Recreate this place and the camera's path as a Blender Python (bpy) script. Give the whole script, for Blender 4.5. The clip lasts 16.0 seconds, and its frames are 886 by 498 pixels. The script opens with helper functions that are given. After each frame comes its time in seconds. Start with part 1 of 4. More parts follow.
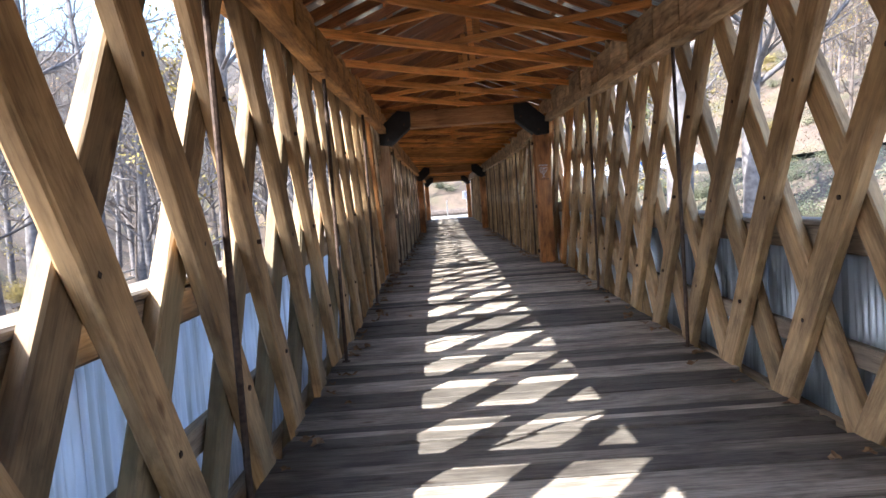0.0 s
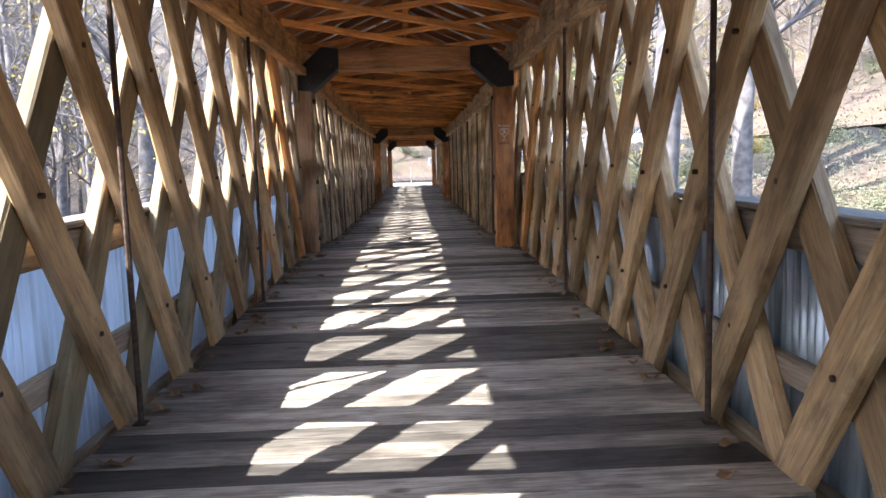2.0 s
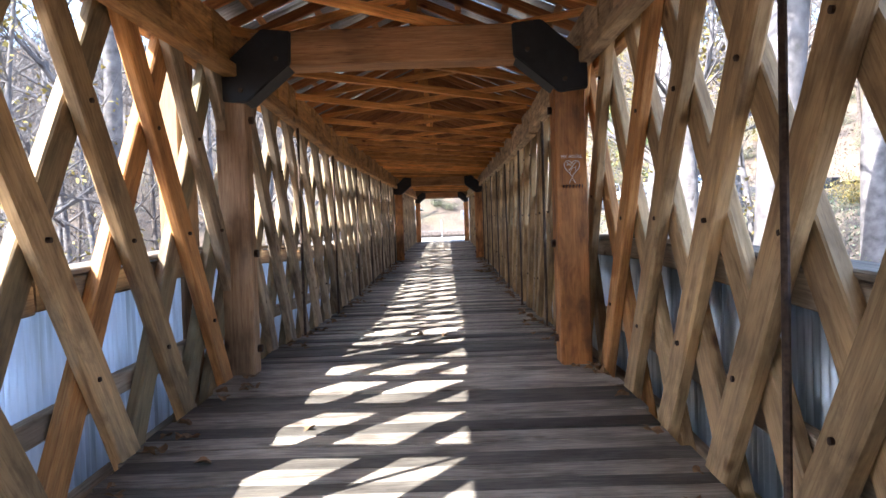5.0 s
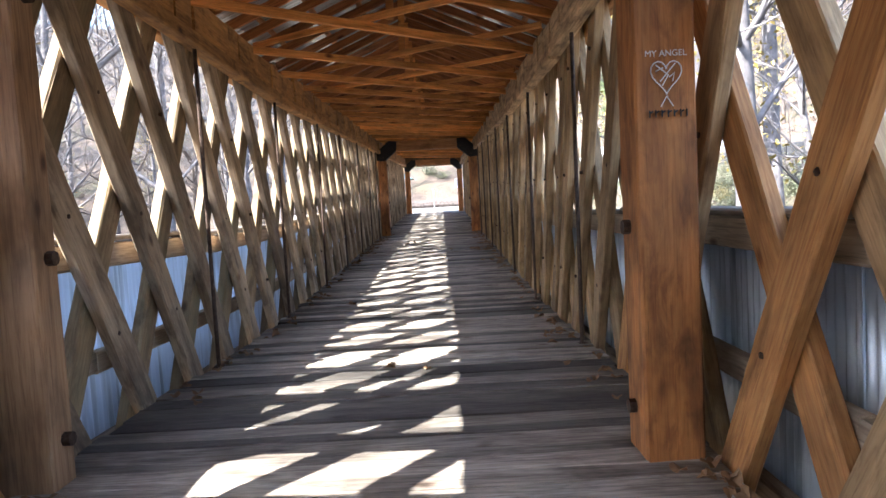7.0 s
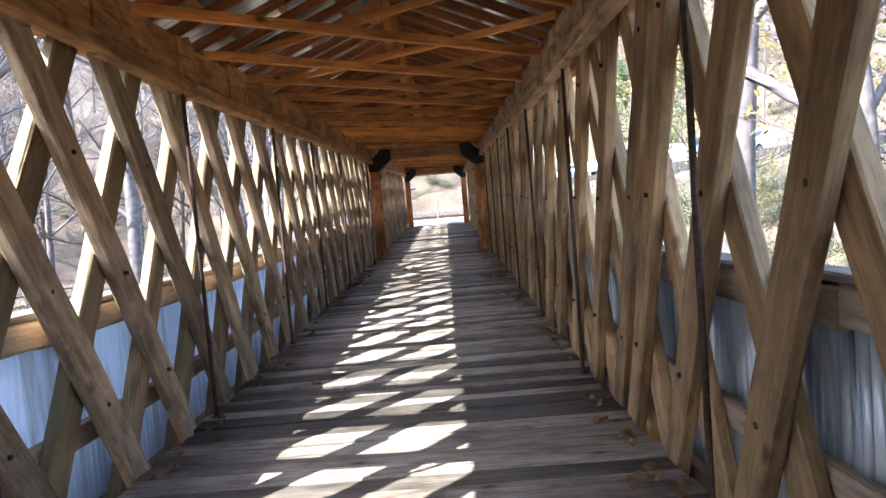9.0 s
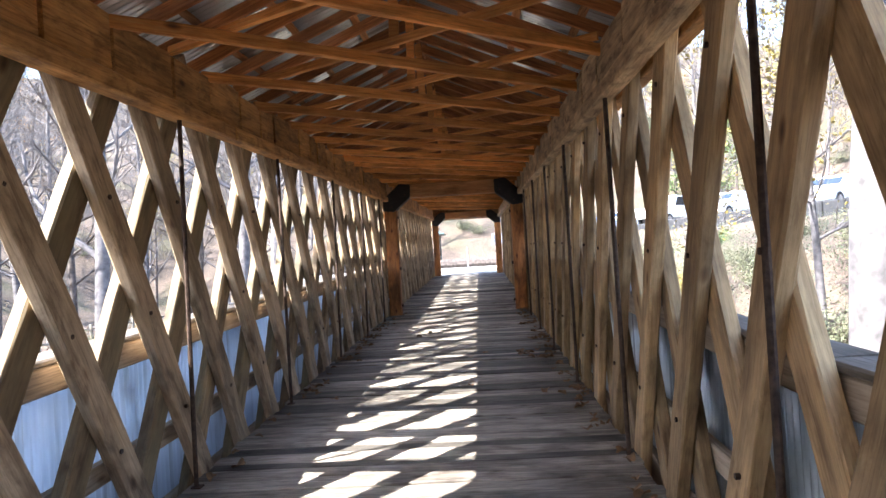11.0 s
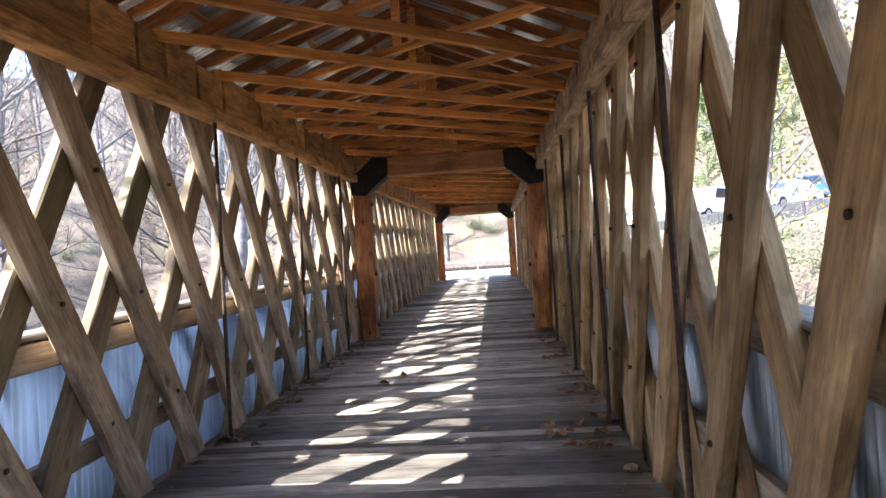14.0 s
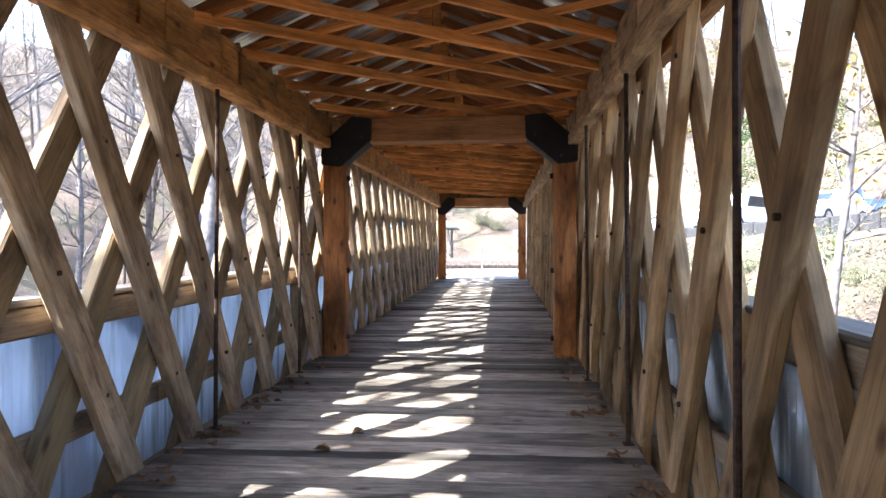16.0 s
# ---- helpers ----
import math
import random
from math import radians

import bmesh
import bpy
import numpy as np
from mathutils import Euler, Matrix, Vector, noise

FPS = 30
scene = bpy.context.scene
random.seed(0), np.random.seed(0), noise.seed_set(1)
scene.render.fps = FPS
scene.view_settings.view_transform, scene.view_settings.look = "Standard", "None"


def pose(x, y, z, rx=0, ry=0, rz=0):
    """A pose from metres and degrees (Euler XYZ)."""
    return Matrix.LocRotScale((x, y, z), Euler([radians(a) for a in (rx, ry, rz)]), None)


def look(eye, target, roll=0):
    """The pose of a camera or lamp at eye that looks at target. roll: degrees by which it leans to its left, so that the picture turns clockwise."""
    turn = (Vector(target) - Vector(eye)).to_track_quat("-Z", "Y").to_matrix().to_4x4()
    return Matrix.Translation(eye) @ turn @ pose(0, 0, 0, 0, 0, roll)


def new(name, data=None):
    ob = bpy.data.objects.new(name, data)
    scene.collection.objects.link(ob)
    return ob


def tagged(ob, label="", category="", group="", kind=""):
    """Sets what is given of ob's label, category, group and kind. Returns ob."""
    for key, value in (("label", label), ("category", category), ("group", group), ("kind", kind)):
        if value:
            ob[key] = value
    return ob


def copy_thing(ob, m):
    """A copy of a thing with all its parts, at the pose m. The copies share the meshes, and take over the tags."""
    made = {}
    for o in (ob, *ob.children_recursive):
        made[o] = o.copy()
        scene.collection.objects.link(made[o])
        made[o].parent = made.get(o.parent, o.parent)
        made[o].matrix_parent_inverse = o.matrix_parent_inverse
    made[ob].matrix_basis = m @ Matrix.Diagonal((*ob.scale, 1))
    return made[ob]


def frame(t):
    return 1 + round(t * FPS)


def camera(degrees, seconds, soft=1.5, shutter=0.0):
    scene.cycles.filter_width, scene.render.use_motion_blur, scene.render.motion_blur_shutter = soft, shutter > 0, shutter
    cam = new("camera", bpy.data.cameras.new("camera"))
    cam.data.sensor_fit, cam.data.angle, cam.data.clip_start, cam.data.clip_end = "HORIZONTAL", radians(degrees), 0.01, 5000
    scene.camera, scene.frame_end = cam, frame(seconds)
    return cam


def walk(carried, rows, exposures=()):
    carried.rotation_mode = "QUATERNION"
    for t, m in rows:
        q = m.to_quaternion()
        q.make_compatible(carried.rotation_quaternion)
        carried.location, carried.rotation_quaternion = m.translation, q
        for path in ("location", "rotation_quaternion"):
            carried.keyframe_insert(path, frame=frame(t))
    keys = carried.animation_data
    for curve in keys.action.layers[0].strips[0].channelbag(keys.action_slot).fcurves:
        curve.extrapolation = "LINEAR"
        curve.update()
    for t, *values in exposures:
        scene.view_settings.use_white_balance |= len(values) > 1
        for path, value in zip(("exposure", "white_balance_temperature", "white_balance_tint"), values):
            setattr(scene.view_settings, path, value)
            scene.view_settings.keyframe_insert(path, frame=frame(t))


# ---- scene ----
EXPOSURES = [(t, e, 6000, 10) for t, e in ((0.0, 3.02), (1.5, 3.06), (3.5, 3.22), (7.0, 3.46), (8.5, 3.34), (12.0, 3.46), (14.0, 3.53), (16.0, 3.6))]
cam = camera(67.2, 16.0)
# seconds, eye, target, roll
PATH = [
    (0, (-0.615, -1.739, 0.995), (-0.618, 0.258, 0.89), -4.1),
    (0.5, (-0.376, -1.146, 0.98), (-0.361, 0.851, 0.874), -2.2),
    (1, (-0.215, -0.441, 0.973), (-0.18, 1.555, 0.842), -5.3),
    (1.5, (-0.08, 0.263, 0.966), (0.02, 2.252, 0.782), -2.5),
    (2, (0.017, 1.007, 0.993), (0.101, 2.994, 0.786), -1.6),
    (2.5, (0.117, 1.831, 1.018), (0.18, 3.817, 0.788), -5.0),
    (3, (0.206, 2.593, 1.07), (0.212, 4.59, 0.95), -1.7),
    (3.5, (0.246, 3.293, 1.1), (0.223, 5.291, 1.01), -5.7),
    (4, (0.29, 4.067, 1.133), (0.238, 6.066, 1.101), -3.0),
    (6.5, (0.389, 8.042, 1.171), (0.382, 10.038, 1.055), -1.7),
    (7, (0.44, 8.834, 1.192), (0.435, 10.829, 1.052), -3.1),
    (7.5, (0.493, 9.553, 1.217), (0.523, 11.548, 1.066), -5.9),
    (8, (0.509, 10.333, 1.267), (0.512, 12.325, 1.086), -1.4),
    (8.5, (0.508, 11.051, 1.378), (0.5, 13.044, 1.218), -4.4),
    (11, (0.61, 15.621, 1.484), (0.501, 17.618, 1.512), -3.3),
    (11.5, (0.637, 16.405, 1.458), (0.456, 18.397, 1.471), -3.3),
    (12, (0.678, 17.151, 1.517), (0.519, 19.144, 1.586), -3.5),
    (12.5, (0.745, 17.913, 1.471), (0.556, 19.902, 1.559), -3.4),
    (13, (0.783, 18.737, 1.464), (0.619, 20.727, 1.565), -5.6),
    (13.5, (0.79, 19.514, 1.457), (0.632, 21.506, 1.535), -2.4),
    (14, (0.796, 20.323, 1.439), (0.643, 22.317, 1.476), -3.6),
    (14.5, (0.722, 21.049, 1.461), (0.572, 23.044, 1.44), -3.9),
    (15, (0.752, 21.809, 1.475), (0.484, 23.791, 1.514), -2.8),
    (15.5, (0.764, 22.598, 1.488), (0.575, 24.589, 1.533), -6.1),
    (16, (0.71, 23.327, 1.471), (0.541, 25.319, 1.495), -0.1),
]
walk(cam, [(t, look(eye, target, roll)) for t, eye, target, roll in PATH], exposures=EXPOSURES)

# ---------- world, sun ----------
SUN_TRAVEL = Vector((0.856, 0.535, -1.0)).normalized()
world = bpy.data.worlds.new("sky")
scene.world = world
world.use_nodes = True
wn = world.node_tree.nodes
sky = wn.new("ShaderNodeTexSky")
sky.sky_type, sky.sun_disc = "NISHITA", False
sky.sun_elevation = math.asin(-SUN_TRAVEL.z)
sky.sun_rotation = math.atan2(-SUN_TRAVEL.x, -SUN_TRAVEL.y)
sky.air_density, sky.dust_density = 1.0, 1.5
wn["Background"].inputs["Strength"].default_value = 0.15
world.node_tree.links.new(sky.outputs[0], wn["Background"].inputs["Color"])
sun = new("sun", bpy.data.lights.new("sun", "SUN"))
sun.data.energy, sun.data.angle, sun.data.color = 3.3, radians(0.5), (1.0, 0.95, 0.88)
sun.matrix_world = look((0, 0, 60), Vector((0, 0, 60)) + SUN_TRAVEL)

# ---------- plan ----------
START, END = -8.3, 50.35            # bridge deck along y
TOWERS = [-8.25, 12.10, 32.49, 50.05]
WALL = 1.78                        # inner face of the lattice
PERIOD, BOLT_Z = 0.95, 0.602
SLOPES = (1.70, 2.20)                # rise of the planks, older and steeper stretches
KNOTS_Y = np.array([-9, 0, 3.7, 4.8, 6.7, 8, 10, 12.1, 13.7, 15, 17, 19, 21, 23.5, 25.6, 28, 31, 32.5, 41, 50.0])
KNOTS_Z = np.array([-0.60, -0.52, -0.49, -0.46, -0.41, -0.33, -0.22, -0.15, -0.16, -0.23, -0.27, -0.25, -0.19, -0.12, -0.06, 0.0, 0.07, 0.10, 0.34, 0.58])
FINE_Y = np.arange(-14, 56, 0.25)
FINE_Z = np.convolve(np.pad(np.interp(FINE_Y, KNOTS_Y, KNOTS_Z), 6, mode="edge"), np.ones(13) / 13, mode="valid")


def deck(y):
    """Height of the deck, which sags between the towers."""
    return float(np.interp(y, FINE_Y, FINE_Z))


def slope_deg(y):
    return math.degrees(math.atan2(deck(y + 0.5) - deck(y - 0.5), 1.0))


# ---------- materials ----------
def material(name, rough=0.7, metal=0.0):
    m = bpy.data.materials.new(name)
    m.use_nodes = True
    n, l = m.node_tree.nodes, m.node_tree.links
    b = n["Principled BSDF"]
    b.inputs["Roughness"].default_value, b.inputs["Metallic"].default_value = rough, metal
    return m, n, l, b


def ramp(n, l, fac, stops):
    r = n.new("ShaderNodeValToRGB")
    e = r.color_ramp.elements
    while len(e) < len(stops):
        e.new(0.5)
    for el, (p, c) in zip(e, stops):
        el.position, el.color = p, (*c, 1)
    l.new(fac, r.inputs[0])
    return r.outputs[0]


def math_node(n, l, op, a, b):
    k = n.new("ShaderNodeMath")
    k.operation = op
    for i, v in enumerate((a, b)):
        if isinstance(v, (int, float)):
            k.inputs[i].default_value = v
        else:
            l.new(v, k.inputs[i])
    return k.outputs[0]


def mix(n, l, kind, fac, a, b):
    k = n.new("ShaderNodeMix")
    k.data_type, k.blend_type = "RGBA", kind
    for i, v in ((0, fac), (6, a), (7, b)):
        if isinstance(v, (int, float)):
            k.inputs[i].default_value = v
        elif isinstance(v, tuple):
            k.inputs[i].default_value = (*v, 1)
        else:
            l.new(v, k.inputs[i])
    return k.outputs[2]


def wood(name, dark, mid, light, axis="Z", rough=0.75, vary=0.35, stain=0.5, knots=True, relief=0.35, grey=None, dark_share=0.0, crack_depth=0.8, blotch=0.0):
    """Sawn timber with grain along a local axis, stains, knots and board-to-board variation."""
    m, n, l, b = material(name, rough)
    tc, oi = n.new("ShaderNodeTexCoord"), n.new("ShaderNodeObjectInfo")
    sh = n.new("ShaderNodeVectorMath")
    sh.operation = "MULTIPLY_ADD"
    cb = n.new("ShaderNodeCombineXYZ")
    for i, k in enumerate((37.0, 71.0, 53.0)):
        l.new(math_node(n, l, "MULTIPLY", oi.outputs["Random"], k), cb.inputs[i])
    sh.inputs[1].default_value = (1, 1, 1)
    l.new(tc.outputs["Object"], sh.inputs[0])
    l.new(cb.outputs[0], sh.inputs[2])
    def stretched(cross, along):
        mp = n.new("ShaderNodeMapping")
        s = [cross] * 3
        s["XYZ".index(axis)] = along
        mp.inputs["Scale"].default_value = s
        l.new(sh.outputs[0], mp.inputs[0])
        return mp.outputs[0]
    def noise_tex(vec, scale, detail, rough_=0.6, dist=0.0):
        t = n.new("ShaderNodeTexNoise")
        t.inputs["Scale"].default_value, t.inputs["Detail"].default_value = scale, detail
        t.inputs["Roughness"].default_value, t.inputs["Distortion"].default_value = rough_, dist
        l.new(vec, t.inputs["Vector"])
        return t.outputs[0]
    grain = noise_tex(stretched(1.0, 0.05), 55, 5, 0.65, 0.6)
    broad = noise_tex(stretched(1.0, 0.16), 7, 3, 0.55, 0.8)
    blot = noise_tex(stretched(1.0, 0.55), 2.6, 4, 0.6)
    col = ramp(n, l, grain, [(0.28, dark), (0.5, mid), (0.74, light)])
    crack = noise_tex(stretched(1.0, 0.03), 120, 2, 0.5, 0.3)
    col = mix(n, l, "MULTIPLY", crack_depth, col, ramp(n, l, crack, [(0.30, (0.3, 0.26, 0.23)), (0.38, (1, 1, 1))]))
    col = mix(n, l, "MULTIPLY", 0.75, col, ramp(n, l, broad, [(0.3, (0.55, 0.52, 0.5)), (0.62, (1.1, 1.08, 1.05))]))
    col = mix(n, l, "MULTIPLY", stain, col, ramp(n, l, blot, [(0.34, (0.35, 0.31, 0.28)), (0.5, (0.95, 0.93, 0.9)), (0.7, (1.15, 1.12, 1.08))]))
    if blotch:
        smudge = noise_tex(stretched(1.0, 0.35), 8.5, 5, 0.65, 0.4)
        col = mix(n, l, "MULTIPLY", blotch, col, ramp(n, l, smudge, [(0.36, (0.34, 0.29, 0.25)), (0.50, (0.98, 0.97, 0.95)), (0.68, (1.22, 1.17, 1.08))]))
    if grey:
        col = mix(n, l, "MIX", math_node(n, l, "MULTIPLY", ramp(n, l, noise_tex(stretched(1.0, 0.3), 1.7, 3), [(0.42, (0, 0, 0)), (0.66, (1, 1, 1))]), 0.75), col, grey)
    v = math_node(n, l, "ADD", math_node(n, l, "MULTIPLY", oi.outputs["Random"], 2 * vary), 1 - vary)
    if dark_share:
        wrap = math_node(n, l, "FRACT", math_node(n, l, "MULTIPLY", oi.outputs["Random"], 17.3), 0.0)
        v = math_node(n, l, "MULTIPLY", v, math_node(n, l, "SUBTRACT", 1.0, math_node(n, l, "MULTIPLY", math_node(n, l, "LESS_THAN", wrap, dark_share), 0.70)))
    hs = n.new("ShaderNodeHueSaturation")
    l.new(v, hs.inputs["Value"])
    l.new(col, hs.inputs["Color"])
    col = hs.outputs[0]
    height = math_node(n, l, "ADD", grain, broad)
    if knots:
        vo = n.new("ShaderNodeTexVoronoi")
        vo.inputs["Scale"].default_value = 2.3
        l.new(stretched(1.5, 0.75), vo.inputs["Vector"])
        spot = ramp(n, l, vo.outputs["Distance"], [(0.035, (0.16, 0.1, 0.07)), (0.075, (0.5, 0.4, 0.33)), (0.13, (1, 1, 1))])
        col = mix(n, l, "MULTIPLY", 0.9, col, spot)
    l.new(col, b.inputs["Base Color"])
    bp = n.new("ShaderNodeBump")
    bp.inputs["Strength"].default_value, bp.inputs["Distance"].default_value = relief, 0.006
    l.new(height, bp.inputs["Height"])
    l.new(bp.outputs[0], b.inputs["Normal"])
    return m


M_LATTICE = wood("weathered_pine", (0.29, 0.185, 0.092), (0.44, 0.295, 0.15), (0.52, 0.37, 0.20), vary=0.3, stain=0.6, crack_depth=0.35, blotch=0.5)
M_LATTICE_GREY = wood("grey_weathered_pine", (0.25, 0.185, 0.12), (0.41, 0.315, 0.21), (0.50, 0.40, 0.285), vary=0.3, stain=0.7, crack_depth=0.4, blotch=0.65)
# Left outer planks: darker pine with shade put in, plus olive-brown patches.
M_LATTICE_SHADED = wood("shaded_weathered_pine", (0.17, 0.115, 0.065), (0.29, 0.205, 0.115), (0.36, 0.265, 0.155), vary=0.25, stain=0.8, grey=(0.19, 0.16, 0.085), crack_depth=0.45, blotch=0.7)
M_LATTICE_NEW = wood("fresh_orange_pine", (0.32, 0.13, 0.04), (0.52, 0.245, 0.08), (0.60, 0.33, 0.125), vary=0.15, stain=0.5, crack_depth=0.5, blotch=0.4)
M_CHORD = wood("chord_timber", (0.26, 0.12, 0.04), (0.50, 0.265, 0.09), (0.60, 0.36, 0.14), axis="Y", vary=0.25, crack_depth=0.5, blotch=0.7)
# Right-hand chord: paler copy of the chord timber, bounced sunlight put in.
M_CHORD_LIT = wood("lit_chord_timber", (0.27, 0.17, 0.09), (0.50, 0.355, 0.205), (0.62, 0.47, 0.30), axis="Y", vary=0.25, crack_depth=0.6, blotch=0.8)
M_RAIL_PALE = wood("pale_rail_timber", (0.20, 0.155, 0.11), (0.36, 0.285, 0.205), (0.45, 0.37, 0.275), axis="Y", vary=0.25, crack_depth=0.4)
M_RAIL = wood("rail_timber", (0.11, 0.092, 0.075), (0.215, 0.185, 0.15), (0.31, 0.27, 0.225), axis="Y", vary=0.3)
M_POST = wood("red_stained_post", (0.36, 0.135, 0.038), (0.52, 0.215, 0.062), (0.58, 0.27, 0.09), vary=0.15, stain=0.9, crack_depth=0.4, blotch=0.6)
M_POST_OLD = wood("brown_post", (0.19, 0.11, 0.06), (0.33, 0.205, 0.112), (0.41, 0.27, 0.155), vary=0.15, stain=0.7, crack_depth=0.4)
M_BEAM = wood("cross_beam_timber", (0.36, 0.16, 0.06), (0.54, 0.265, 0.11), (0.64, 0.36, 0.17), axis="X", vary=0.2)
M_ROOF_X = wood("roof_brace_timber", (0.44, 0.18, 0.05), (0.78, 0.33, 0.085), (0.84, 0.46, 0.16), axis="X", vary=0.35, crack_depth=0.5)
M_ROOF_Y = wood("roof_purlin_timber", (0.25, 0.10, 0.035), (0.48, 0.22, 0.08), (0.60, 0.33, 0.14), axis="Y", vary=0.4)
# Rafters darker than the braces: the shade under the tin is put in.
M_RAFTER = wood("roof_rafter_timber", (0.17, 0.06, 0.02), (0.38, 0.145, 0.045), (0.50, 0.225, 0.08), axis="X", vary=0.4)
M_FLOOR = wood("deck_board", (0.15, 0.13, 0.108), (0.315, 0.285, 0.248), (0.48, 0.445, 0.40), axis="X", vary=0.34, stain=0.8, relief=0.7, rough=0.66, dark_share=0.34, blotch=0.5)


def plain(name, base, rough=0.6, metal=0.0, spread=0.25, scale=4.0, bump=0.0):
    m, n, l, b = material(name, rough, metal)
    tc = n.new("ShaderNodeTexCoord")
    t = n.new("ShaderNodeTexNoise")
    t.inputs["Scale"].default_value, t.inputs["Detail"].default_value = scale, 6
    l.new(tc.outputs["Object"], t.inputs["Vector"])
    lo, hi = tuple(c * (1 - spread) for c in base), tuple(min(1, c * (1 + spread)) for c in base)
    l.new(ramp(n, l, t.outputs[0], [(0.3, lo), (0.7, hi)]), b.inputs["Base Color"])
    if bump:
        bp = n.new("ShaderNodeBump")
        bp.inputs["Strength"].default_value, bp.inputs["Distance"].default_value = bump, 0.02
        l.new(t.outputs[0], bp.inputs["Height"])
        l.new(bp.outputs[0], b.inputs["Normal"])
    return m


def galvanised(name, base, streak, rough, metal=0.2):
    """Galvanised sheet with vertical run stains."""
    m, n, l, b = material(name, rough, metal)
    tc, oi = n.new("ShaderNodeTexCoord"), n.new("ShaderNodeObjectInfo")
    mp = n.new("ShaderNodeMapping")
    mp.inputs["Scale"].default_value = (9, 9, 0.7)
    l.new(tc.outputs["Object"], mp.inputs[0])
    cb = n.new("ShaderNodeCombineXYZ")
    l.new(math_node(n, l, "MULTIPLY", oi.outputs["Random"], 60), cb.inputs[0])
    l.new(cb.outputs[0], mp.inputs["Location"])
    t = n.new("ShaderNodeTexNoise")
    t.inputs["Scale"].default_value, t.inputs["Detail"].default_value = 1.2, 5
    l.new(mp.outputs[0], t.inputs["Vector"])
    l.new(ramp(n, l, t.outputs[0], [(0.32, streak), (0.5, base), (0.75, tuple(c * 1.12 for c in base))]), b.inputs["Base Color"])
    return m


def letting_light(m, share, tint):
    """Mixes a translucent share into a sheet's surface, to brighten it."""
    n, l = m.node_tree.nodes, m.node_tree.links
    tr, mx = n.new("ShaderNodeBsdfTranslucent"), n.new("ShaderNodeMixShader")
    tr.inputs[0].default_value = (*tint, 1)
    mx.inputs[0].default_value = share
    l.new(n["Principled BSDF"].outputs[0], mx.inputs[1])
    l.new(tr.outputs[0], mx.inputs[2])
    l.new(mx.outputs[0], n["Material Output"].inputs[0])
    return m


# Left sheets get the blue of skylight in their base colour; right ones stay grey.
M_SIDING = galvanised("galvanised_siding", (0.57, 0.65, 0.77), (0.22, 0.25, 0.29), 0.34, 0.3)
M_SIDING_GREY = galvanised("dull_galvanised_siding", (0.64, 0.68, 0.70), (0.19, 0.21, 0.21), 0.32, 0.4)
M_ROOFTIN = galvanised("galvanised_roof", (0.74, 0.76, 0.77), (0.38, 0.36, 0.32), 0.22, 0.6)
M_BLACK = plain("black_painted_steel", (0.013, 0.013, 0.015), 0.7, 0.0, 0.4, 9, 0.15)
M_IRON = plain("rusty_iron", (0.075, 0.048, 0.035), 0.7, 0.6, 0.5, 30, 0.3)
M_CHALK = plain("white_scratch", (0.75, 0.72, 0.68), 0.9)
M_LEAFDRY = plain("dry_leaf", (0.215, 0.125, 0.06), 0.8, 0, 0.5, 12)
M_BARK = plain("grey_bark", (0.12, 0.107, 0.105), 0.9, 0, 0.5, 6, 0.8)
M_BARKD = plain("brown_bark", (0.085, 0.066, 0.055), 0.9, 0, 0.5, 6, 0.8)
M_LEAFY = plain("yellow_leaf", (0.24, 0.18, 0.04), 0.7, 0, 0.45, 2)
M_LEAFG = plain("green_leaf", (0.09, 0.14, 0.035), 0.7, 0, 0.5, 2)
M_LEAFO = plain("russet_leaf", (0.30, 0.17, 0.07), 0.8, 0, 0.4, 2)


# Translucence added to the metal siding, which brightens its inner face.
letting_light(M_SIDING, 0.19, (0.68, 0.80, 0.96))
letting_light(M_SIDING_GREY, 0.10, (0.75, 0.80, 0.82))


# ---------- mesh helpers ----------
def mesh_of(name, bm, mat=None, smooth=False):
    me = bpy.data.meshes.new(name)
    bm.normal_update()
    bm.to_mesh(me)
    bm.free()
    if mat:
        me.materials.append(mat)
    if smooth:
        for p in me.polygons:
            p.use_smooth = True
    return me


def put(name, me, parent=None, m=None, label=""):
    ob = new(name, me)
    if m is not None:
        ob.matrix_basis = m
    ob.parent = parent
    if label:
        tagged(ob, label)
    return ob


def part(name, bm, mat, parent, label="", m=None):
    return put(name, mesh_of(name, bm, mat), parent, m, label)


def thing(name, label="", category="", group="", kind="", m=None):
    ob = new(name)
    ob.empty_display_size = 0.2
    if m is not None:
        ob.matrix_basis = m
    return tagged(ob, label, category, group, kind)


def box_bm(sx, sy, sz, bevel=0.008, seg=1, cz=0.0):
    bm = bmesh.new()
    bmesh.ops.create_cube(bm, size=1.0)
    for v in bm.verts:
        v.co = Vector((v.co.x * sx, v.co.y * sy, v.co.z * sz + cz))
    if bevel:
        bmesh.ops.bevel(bm, geom=list(bm.edges), offset=bevel, segments=seg, affect="EDGES")
    return bm


